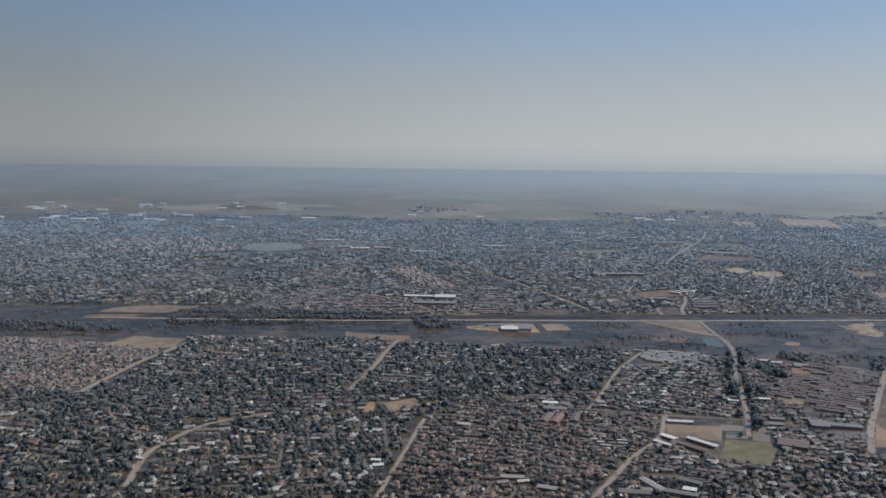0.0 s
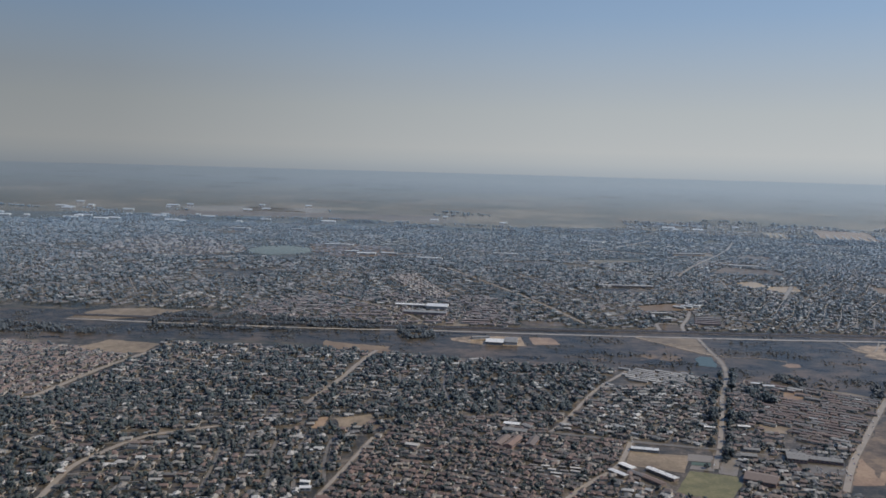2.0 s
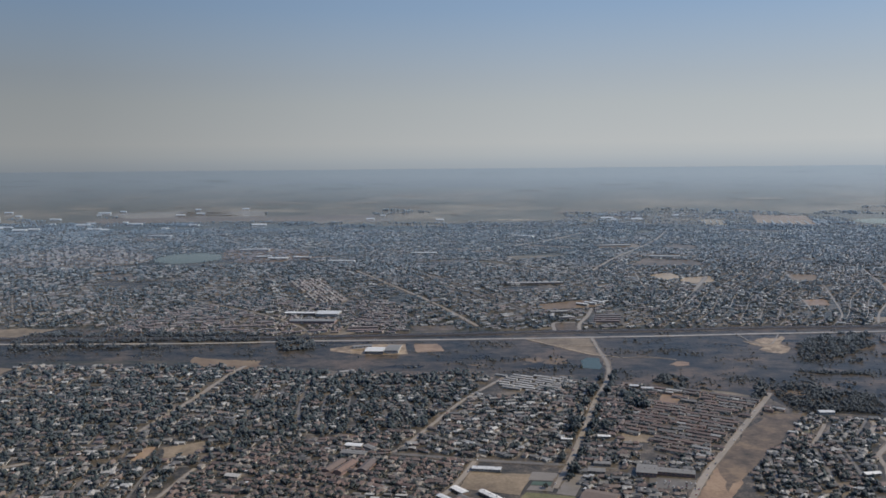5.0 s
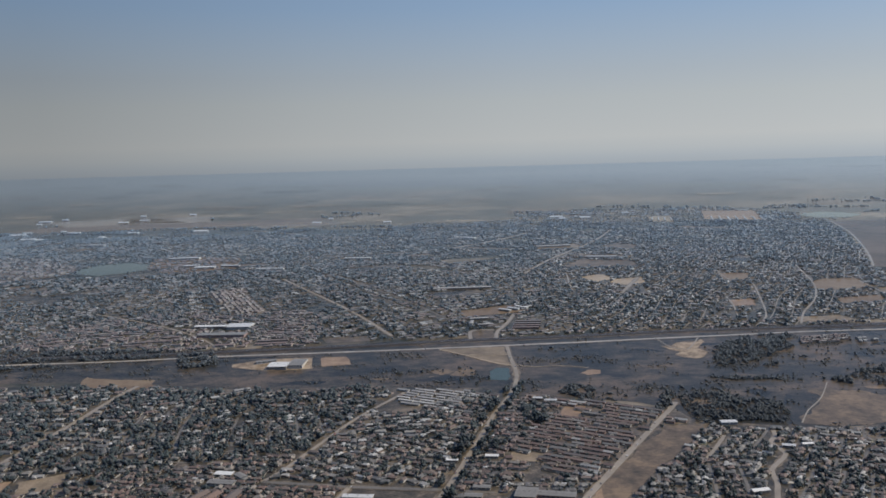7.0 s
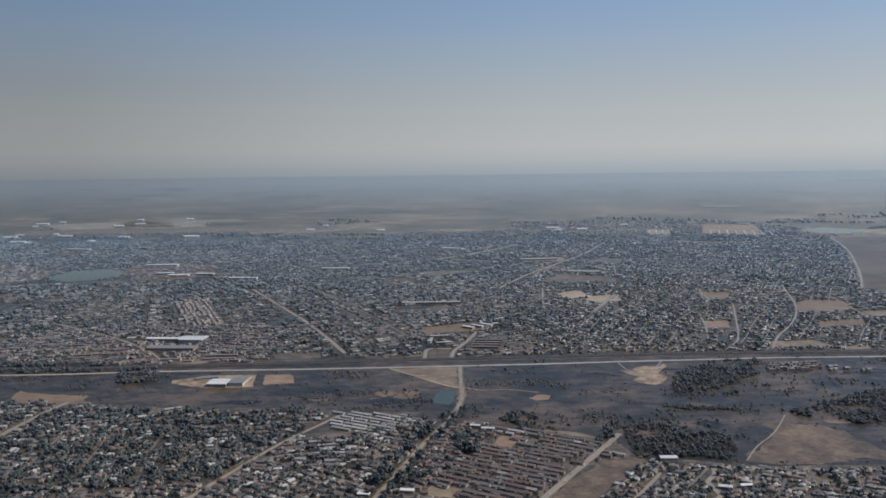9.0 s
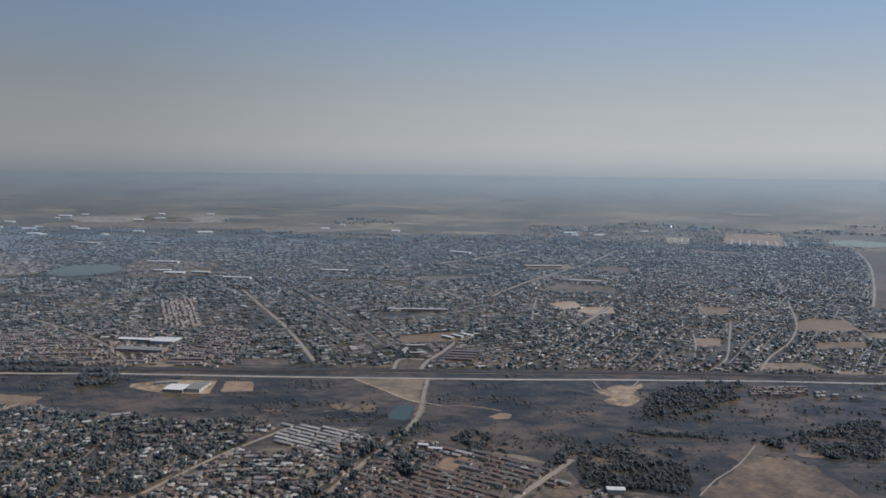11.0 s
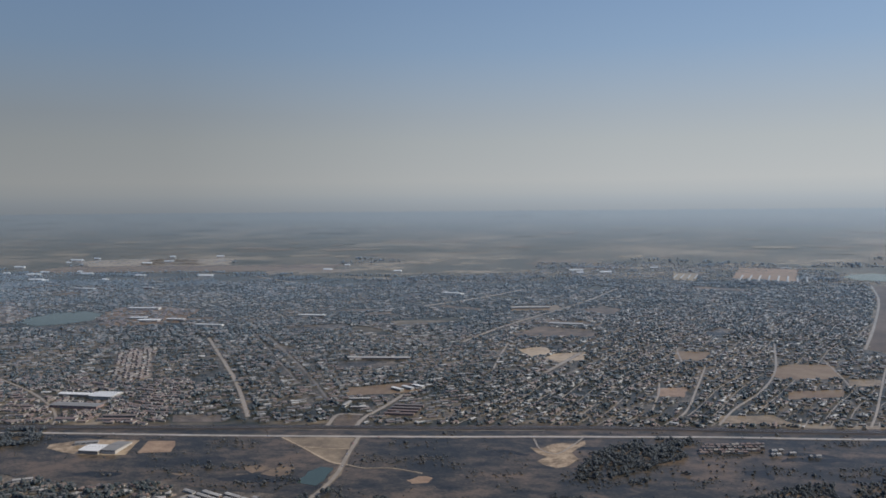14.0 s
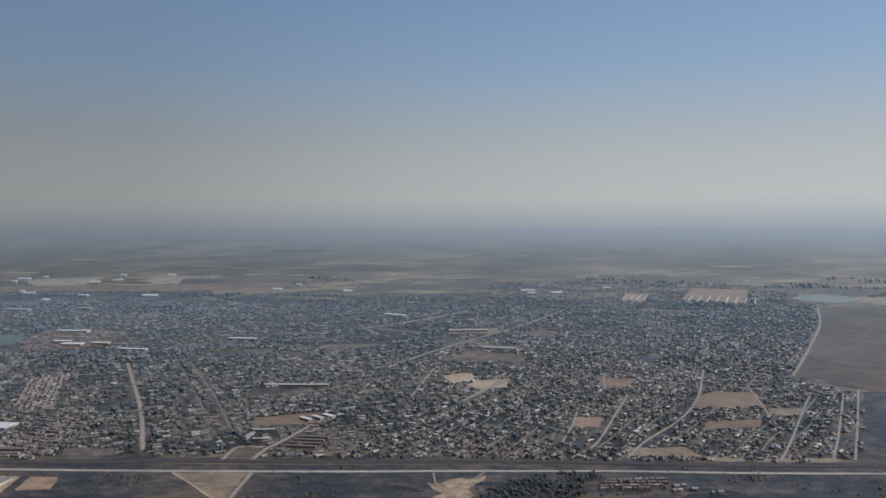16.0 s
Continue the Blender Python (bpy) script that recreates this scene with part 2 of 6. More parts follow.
M = {
    "veld": mottled("dry_veld", [(0.02, 0.024, 0.02), (0.04, 0.04, 0.031), (0.08, 0.068, 0.05), (0.14, 0.115, 0.083), (0.24, 0.2, 0.15)], (0.004, 0.013, 0.06), stretch=(0.7, 1.2, 1), spread=0.45, haze_gloss=0.68, tint=(0.95, 0.96, 0.965)),
    "garden": mottled("garden_soil", [(0.024, 0.024, 0.017), (0.05, 0.043, 0.031), (0.10, 0.081, 0.058), (0.20, 0.16, 0.115)], (0.016, 0.11, 0.6), spread=0.6),
    "leafy": mottled("leafy_ground", [(0.018, 0.020, 0.015), (0.03, 0.031, 0.023), (0.052, 0.047, 0.035), (0.10, 0.083, 0.06), (0.17, 0.138, 0.10)], (0.01, 0.09, 0.4), spread=0.5, haze_gloss=0.95, tint=(0.66, 0.77, 0.87)),
    "plain_dark": mottled("far_bush", [(0.022, 0.026, 0.022), (0.036, 0.038, 0.031), (0.055, 0.052, 0.04)], (0.006, 0.03, 0.12), spread=0.5, haze_gloss=0.68, tint=(0.95, 0.96, 0.965)),
    "plain_orange": mottled("far_graded_earth", [(0.17, 0.11, 0.07), (0.24, 0.155, 0.10), (0.30, 0.205, 0.135)], (0.01, 0.05, 0.2), spread=0.5, haze_gloss=0.68, tint=(0.95, 0.96, 0.965)),
    "char": mottled("charred_grass", [(0.010, 0.011, 0.010), (0.018, 0.018, 0.016), (0.032, 0.029, 0.024), (0.05, 0.042, 0.033)], (0.015, 0.08, 0.4), stretch=(0.7, 1.3, 1), spread=0.5, bump=0.9, haze_gloss=1.0, tint=(0.63, 0.73, 0.85)),
    "plain_tan": mottled("far_stubble", [(0.15, 0.12, 0.085), (0.22, 0.18, 0.125), (0.30, 0.245, 0.175)], (0.006, 0.03, 0.12), spread=0.5, haze_gloss=0.68, tint=(0.95, 0.96, 0.965)),
    "plain_red": mottled("far_red_earth", [(0.10, 0.074, 0.054), (0.15, 0.108, 0.078), (0.20, 0.148, 0.108)], (0.006, 0.03, 0.12), spread=0.5, haze_gloss=0.68, tint=(0.95, 0.96, 0.965)),
    "burnt": mottled("burnt_marsh_grass", [(0.018, 0.018, 0.016), (0.028, 0.027, 0.022), (0.042, 0.037, 0.029), (0.063, 0.052, 0.039), (0.09, 0.07, 0.051), (0.125, 0.092, 0.065)], (0.012, 0.07, 0.5), stretch=(0.75, 1.25, 1), spread=0.5, bump=0.9, haze_gloss=1.0, tint=(0.63, 0.73, 0.85)),
    "tan": mottled("dry_lawn", [(0.14, 0.108, 0.072), (0.215, 0.167, 0.11), (0.30, 0.235, 0.16)], (0.02, 0.1, 0.6), spread=0.55, haze_gloss=0.85),
    "sand": mottled("bare_sand", [(0.25, 0.19, 0.125), (0.38, 0.30, 0.20), (0.46, 0.37, 0.26)], (0.02, 0.1, 0.6), spread=0.55),
    "orange": mottled("orange_earth", [(0.17, 0.115, 0.075), (0.26, 0.175, 0.11), (0.33, 0.235, 0.15)], (0.02, 0.1, 0.6), spread=0.55),
    "green": mottled("mown_grass", [(0.12, 0.115, 0.05), (0.17, 0.155, 0.07), (0.23, 0.195, 0.10)], (0.02, 0.1, 0.6), spread=0.5),
    "brown": mottled("ploughed_field", [(0.06, 0.05, 0.037), (0.105, 0.081, 0.058), (0.15, 0.112, 0.078), (0.22, 0.16, 0.105)], (0.02, 0.07, 0.3), spread=0.6, haze_gloss=0.75),
    "redfield": mottled("red_earth_field", [(0.135, 0.092, 0.06), (0.185, 0.132, 0.085), (0.23, 0.172, 0.112)], (0.01, 0.06, 0.4), spread=0.55, haze_gloss=0.72),
    "estate": mottled("dusty_paving", [(0.08, 0.064, 0.05), (0.13, 0.104, 0.08), (0.20, 0.162, 0.125)], (0.02, 0.1, 0.5), spread=0.5),
    "asphalt": mottled("worn_asphalt", [(0.09, 0.083, 0.074), (0.15, 0.137, 0.12), (0.21, 0.19, 0.162)], (0.02, 0.15, 0.8), bump=0.1),
    "pale_road": mottled("dusty_road", [(0.20, 0.172, 0.137), (0.28, 0.244, 0.20), (0.35, 0.308, 0.255)], (0.02, 0.15, 0.8), bump=0.1),
    "bright_road": mottled("sun_bleached_road", [(0.30, 0.275, 0.24), (0.38, 0.35, 0.31), (0.44, 0.41, 0.37)], (0.02, 0.15, 0.8), bump=0.1, spread=0.5),
    "ballast": mottled("rail_ballast", [(0.042, 0.036, 0.031), (0.062, 0.053, 0.045), (0.085, 0.072, 0.06)], (0.02, 0.15, 0.8), bump=0.4, haze_gloss=0.8),
    "court": mottled("court_surface", [(0.06, 0.09, 0.065), (0.075, 0.11, 0.08), (0.09, 0.12, 0.09)], (0.02, 0.15, 0.8), bump=0.05),
    "concrete": mottled("pale_concrete", [(0.15, 0.135, 0.115), (0.20, 0.18, 0.155), (0.25, 0.225, 0.195)], (0.02, 0.15, 0.8), bump=0.1),
    "roof_mix": varied("mixed_roofs", ROOFS, "tone"),
    "roof_far": varied("weathered_roofs", [(0.17, 0.14, 0.12), (0.14, 0.13, 0.12), (0.21, 0.15, 0.115), (0.12, 0.11, 0.10), (0.25, 0.235, 0.22), (0.15, 0.14, 0.135), (0.34, 0.325, 0.31)], "tone"),
    "roof_shed": varied("shed_roofs", [(0.16, 0.15, 0.15), (0.3, 0.29, 0.28), (0.2, 0.13, 0.1), (0.5, 0.5, 0.5), (0.12, 0.11, 0.1)]),
    "paving": varied("paved_yards", [(0.24, 0.20, 0.15), (0.32, 0.28, 0.23), (0.15, 0.135, 0.09), (0.29, 0.20, 0.135), (0.11, 0.11, 0.055), (0.40, 0.37, 0.32), (0.21, 0.16, 0.11)], rough=0.9, grain=0.8, amount=0.35),
    "roof_brown": varied("brown_tile_roofs", BROWN, "tone"),
    "roof_grey": varied("grey_roofs", GREY),
    "roof_one": varied("roof_tiles", ROOFS, "object"),
    "roof_pale": varied("pale_tiles", [(0.34, 0.32, 0.30), (0.42, 0.40, 0.375), (0.28, 0.265, 0.25)], "object"),
    "roof_dull": varied("dull_grey_tiles", [(0.165, 0.145, 0.13), (0.20, 0.175, 0.155), (0.145, 0.13, 0.115)], "object"),
    "roof_row": varied("terrace_roof_tiles", [(0.17, 0.103, 0.075), (0.14, 0.085, 0.064), (0.195, 0.125, 0.092), (0.155, 0.11, 0.086), (0.13, 0.10, 0.085)], "object"),
    "walls": varied("plastered_walls", WALLS, "tone"),
    "yard_wall": varied("garden_wall_plaster", [(0.21, 0.18, 0.14), (0.28, 0.25, 0.205), (0.16, 0.11, 0.08), (0.33, 0.30, 0.26), (0.18, 0.15, 0.115)]),
    "wall_one": varied("house_plaster", WALLS, "object"),
    "white_roof": varied("white_sheet_roof", [(0.66, 0.66, 0.65), (0.74, 0.73, 0.71), (0.58, 0.585, 0.59)], "object", 0.45),
    "brick": varied("face_brick", [(0.22, 0.12, 0.085), (0.26, 0.15, 0.11)], "object"),
    "leaf": varied("dry_season_leaves", [(0.0221, 0.0263, 0.0153), (0.0289, 0.0323, 0.0195), (0.0467, 0.0399, 0.0281), (0.0204, 0.0255, 0.017), (0.0442, 0.0399, 0.0272), (0.0255, 0.0306, 0.0179), (0.0561, 0.0467, 0.034), (0.0365, 0.0425, 0.0221)], rough=0.8, amount=0.4, haze_gloss=(1.2, (0.45, 0.59, 0.73))),
    "leaf_one": varied("crown_leaves", [(0.0221, 0.0263, 0.0153), (0.0289, 0.0323, 0.0195), (0.0467, 0.0399, 0.0281), (0.0204, 0.0255, 0.017), (0.0442, 0.0399, 0.0272), (0.0255, 0.0306, 0.0179), (0.0561, 0.0467, 0.034), (0.0365, 0.0425, 0.0221)], "object", rough=0.8, amount=0.4, haze_gloss=(1.2, (0.45, 0.59, 0.73))),
    "scrub": varied("marsh_scrub", [(0.020, 0.021, 0.016), (0.032, 0.029, 0.021), (0.024, 0.024, 0.018), (0.045, 0.037, 0.026), (0.020, 0.022, 0.016), (0.03, 0.028, 0.021)], rough=0.9, amount=0.4, haze_gloss=(1.3, (0.52, 0.62, 0.72))),
    "reed": varied("dry_reeds", [(0.035, 0.031, 0.024), (0.05, 0.041, 0.03), (0.026, 0.025, 0.02), (0.065, 0.05, 0.036)], rough=0.9, amount=0.4, haze_gloss=(1.0, (0.46, 0.57, 0.68))),
    "clearing": mottled("sandy_clearing", [(0.17, 0.125, 0.08), (0.31, 0.235, 0.155), (0.43, 0.34, 0.235)], (0.03, 0.12, 0.6), spread=0.5, haze_gloss=0.8),
    "fallow": mottled("fallow_field", [(0.075, 0.056, 0.042), (0.105, 0.078, 0.057), (0.14, 0.105, 0.08)], (0.008, 0.04, 0.4), spread=0.55, haze_gloss=0.62),
    "verge": mottled("dusty_verge", [(0.07, 0.058, 0.042), (0.14, 0.11, 0.075), (0.22, 0.17, 0.115)], (0.02, 0.12, 0.7), spread=0.55),
    "gravel": mottled("gravelled_road", [(0.17, 0.145, 0.115), (0.26, 0.225, 0.18), (0.33, 0.29, 0.235)], (0.03, 0.15, 0.8), bump=0.1),
    "bark": varied("bark", [(0.10, 0.08, 0.06), (0.13, 0.10, 0.08)]),
    "glass": varied("window_glass", [(0.03, 0.035, 0.04), (0.05, 0.055, 0.06)], rough=0.12, amount=0.05),
    "paint": varied("car_paint", [(0.7, 0.7, 0.7), (0.55, 0.56, 0.58), (0.06, 0.06, 0.07), (0.3, 0.03, 0.03), (0.75, 0.74, 0.72), (0.08, 0.1, 0.2)], "object", rough=0.3, amount=0.03),
    "rubber": varied("tyre_rubber", [(0.02, 0.02, 0.02), (0.025, 0.025, 0.025)]),
    "steel": varied("rail_steel", [(0.3, 0.28, 0.26), (0.26, 0.24, 0.22)], rough=0.4, metal=0.8),
}
water = blank("lake_water")
wb = water.node_tree.nodes.new("ShaderNodeBsdfPrincipled")
wb.inputs["Base Color"].default_value = (0.045, 0.065, 0.055, 1)
wb.inputs["Roughness"].default_value = 0.22
wb.inputs["Specular IOR Level"].default_value = 0.25
wb.inputs["IOR"].default_value = 1.33
wnz = water.node_tree.nodes.new("ShaderNodeTexNoise")
wnz.inputs["Scale"].default_value = 0.35
wbp = water.node_tree.nodes.new("ShaderNodeBump")
wbp.inputs["Strength"].default_value = 0.15
water.node_tree.links.new(wnz.outputs[0], wbp.inputs["Height"])
water.node_tree.links.new(wbp.outputs[0], wb.inputs["Normal"])
# this gloss serves as the water's reflection and as imitated haze
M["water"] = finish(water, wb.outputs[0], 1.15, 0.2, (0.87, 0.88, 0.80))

# ---- the lie of the land ----
PROFILE = np.array([(-9000, 0), (500, 0), (850, 7), (1000, 14), (1100, 24), (1300, 35), (1500, 45), (2000, 48), (2600, 57), (3100, 75), (3600, 103), (4200, 140), (5000, 186), (9000, 300)], float)


def height(y):
    """The ground's height: a river flat that rises in steps to the far suburbs."""
    y = np.asarray(y, float)
    return sum(np.interp(y + k, PROFILE[:, 0], PROFILE[:, 1]) for k in (-80, -40, 0, 40, 80)) / 5


rng = np.random.default_rng(7)


def quick(name, verts, sizes, loops, mats, index=None, parent=None, smooth=False, tone=None):
    """A mesh object from arrays: corners, the number of corners of each face, and the corners' order."""
    me = bpy.data.meshes.new(name)
    verts, sizes, loops = np.asarray(verts, np.float32), np.asarray(sizes, np.int32), np.asarray(loops, np.int32)
    me.vertices.add(len(verts))
    me.vertices.foreach_set("co", verts.ravel())
    me.loops.add(len(loops))
    me.loops.foreach_set("vertex_index", loops)
    me.polygons.add(len(sizes))
    me.polygons.foreach_set("loop_start", np.r_[0, np.cumsum(sizes)[:-1]].astype(np.int32))
    me.polygons.foreach_set("use_smooth", np.full(len(sizes), smooth))
    for m in mats:
        me.materials.append(m)
    if index is not None:
        me.polygons.foreach_set("material_index", np.asarray(index, np.int32))
    if tone is not None:
        me.attributes.new("tone", "FLOAT", "FACE").data.foreach_set("value", np.asarray(tone, np.float32))
    me.update(calc_edges=True)
    ob = new(name, me)
    if parent is not None:
        ob.parent = parent
    return ob


def part(name, bm, material, parent, label=""):
    me = bpy.data.meshes.new(name)
    bm.to_mesh(me)
    bm.free()
    me.materials.append(material)
    ob = new(name, me)
    ob.parent = parent
    return tagged(ob, label)


def inside(poly, x, y):
    x, y = np.asarray(x, float), np.asarray(y, float)
    hit = np.zeros(x.shape, bool)
    for (ax, ay), (bx, by) in zip(poly, poly[1:] + poly[:1]):
        if ay != by:
            hit ^= ((ay > y) != (by > y)) & (x < (bx - ax) * (y - ay) / (by - ay) + ax)
    return hit


def off_line(line, x, y):
    """How far each place lies from a line of points."""
    best = np.full(np.shape(x), 1e9)
    for (ax, ay), (bx, by) in zip(line, line[1:]):
        dx, dy = bx - ax, by - ay
        k = np.clip(((x - ax) * dx + (y - ay) * dy) / (dx * dx + dy * dy), 0, 1)
        best = np.minimum(best, np.hypot(x - ax - k * dx, y - ay - k * dy))
    return best


def rough_outline(poly, step, wobble, seed):
    pts = []
    for (ax, ay), (bx, by) in zip(poly, poly[1:] + poly[:1]):
        n = max(1, int(math.hypot(bx - ax, by - ay) / step))
        for i in range(n):
            x, y = ax + (bx - ax) * i / n, ay + (by - ay) * i / n
            v = noise.noise_vector((x * 0.06, y * 0.06, seed)) * wobble
            pts.append((x + v.x, y + v.y))
    return pts


def lay(name, poly, material, lift, wobble=2.0, step=6.0, label="", category="", seed=0.0):
    """A sheet of ground cover that follows the land."""
    bm = bmesh.new()
    pts = rough_outline(poly, step, wobble, seed) if wobble else poly
    bm.faces.new([bm.verts.new((x, y, 0)) for x, y in pts])
    bmesh.ops.triangulate(bm, faces=bm.faces)
    lo, hi = min(p[1] for p in pts), max(p[1] for p in pts)
    y = math.ceil(lo / 30) * 30
    while y < hi:
        bmesh.ops.bisect_plane(bm, geom=bm.verts[:] + bm.edges[:] + bm.faces[:], plane_co=(0, y, 0), plane_no=(0, 1, 0))
        y += 30
    for v in bm.verts:
        v.co.z = float(height(v.co.y)) + lift
    bmesh.ops.recalc_face_normals(bm, faces=bm.faces)
    if sum(f.normal.z for f in bm.faces) < 0:
        bmesh.ops.reverse_faces(bm, faces=bm.faces)
    me = bpy.data.meshes.new(name)
    bm.to_mesh(me)
    bm.free()
    me.materials.append(material)
    return tagged(new(name, me), label, category, kind="structure")


def curve_through(line, step=8.0):
    """Even points along a smooth curve through the given ones."""
    p = [np.array(q, float) for q in line]
    p = [2 * p[0] - p[1]] + p + [2 * p[-1] - p[-2]]
    out = []
    for a, b, c, e in zip(p, p[1:], p[2:], p[3:]):
        n = max(2, int(np.linalg.norm(c - b) / step))
        for i in range(n):
            t = i / n
            out.append(0.5 * (2 * b + (c - a) * t + (2 * a - 5 * b + 4 * c - e) * t * t + (3 * b - a - 3 * c + e) * t ** 3))
    out.append(p[-2])
    return np.array(out)


def ribbon(line, section, step=8.0):
    """Corners and faces of a strip along a line; section: (offset to its left, height above the ground)."""
    c = curve_through(line, step)
    d = np.gradient(c, axis=0)
    d /= np.linalg.norm(d, axis=1)[:, None]
    left = np.c_[-d[:, 1], d[:, 0]]
    rows = []
    for off, up in section:
        q = c + left * off
        rows.append(np.c_[q, height(q[:, 1]) + up])
    verts = np.stack(rows, 1).reshape(-1, 3)
    k = len(section)
    faces = []
    for i in range(len(c) - 1):
        for j in range(k - 1):
            a = i * k + j
            faces += [a + 1, a, a + k, a + k + 1]
    return verts, faces


def verge(line, width, seed):
    """Ragged dusty shoulders under a road."""
    c = curve_through(line, 4.0)
    d = np.gradient(c, axis=0)
    d /= np.linalg.norm(d, axis=1)[:, None]
    left = np.c_[-d[:, 1], d[:, 0]]
    r = np.random.default_rng(seed)
    a, b = (c + side * left * (width / 2 + np.abs(r.normal(0.9, 0.7, len(c))))[:, None] for side in (1, -1))
    v = np.stack([np.c_[a, height(a[:, 1]) + 0.23], np.c_[b, height(b[:, 1]) + 0.23]], 1).reshape(-1, 3)
    i = np.arange(len(c) - 1) * 2
    return tagged(quick("verge", v, [4] * len(i), np.c_[i + 1, i + 3, i + 2, i].ravel(), [M["verge"]]), "dusty trodden verge along a road", "verge", kind="structure")


def road(name, line, width, material, label, lift=0.3, category="road"):
    v, f = ribbon(line, [(-width / 2 - 0.02, lift - 0.3), (-width / 2, lift), (width / 2, lift), (width / 2 + 0.02, lift - 0.3)])
    return tagged(quick(name, v, [4] * (len(f) // 4), f, [material]), label, category, kind="structure")


# ---- ground ----
gx = np.r_[np.linspace(-4900, -1000, 14), np.linspace(-800, 1600, 25), np.linspace(1800, 4900, 12)]
gy = np.r_[np.linspace(-2500, 300, 12), np.arange(330, 4960, 30)]
GX, GY = np.meshgrid(gx, gy)
gv = np.c_[GX.ravel(), GY.ravel(), height(GY.ravel())]
nx = len(gx)
ii = (np.arange(len(gy) - 1)[:, None] * nx + np.arange(nx - 1)[None]).ravel()
tagged(quick("ground", gv, [4] * len(ii), np.c_[ii, ii + 1, ii + nx + 1, ii + nx].ravel(), [M["veld"]]), "dry winter veld and bare earth reaching to the hazy horizon", "ground", kind="structure")

# ---- plan: covers, roads, districts ----
MARSH = [(-900, 925), (-391, 895), (-280, 925), (-137, 925), (-49, 909), (48, 889), (127, 877), (174, 892), (220, 874), (276, 868), (300, 846), (340, 835), (400, 815), (425, 795), (440, 762), (520, 742),
         (720, 745), (1300, 760), (1500, 1095), (1030, 1068), (810, 1057), (710, 1054), (570, 1054), (478, 1050), (390, 1043), (291, 1040), (150, 1030), (13, 1022), (-60, 1030), (-234, 1046), (-341, 1050), (-452, 1030), (-900, 1040)]
MAIN = [(-420, 990), (-250, 988), (-100, 990), (3, 997), (132, 1000), (220, 1003), (309, 1007), (390, 1011), (478, 1017), (570, 1022), (640, 1026), (732, 1027), (850, 1032), (1100, 1045), (1500, 1060)]
RAIL = [(-420, 1010), (-250, 1010), (-100, 1010), (13, 1013), (150, 1021), (291, 1031), (390, 1034), (478, 1041), (570, 1045), (710, 1045), (810, 1048), (1100, 1062), (1500, 1080)]
SOUTH = [(309, 1006), (309, 960), (310, 915), (306, 880), (296, 840), (279, 790), (262, 726), (241, 652), (232, 625), (226, 606)]
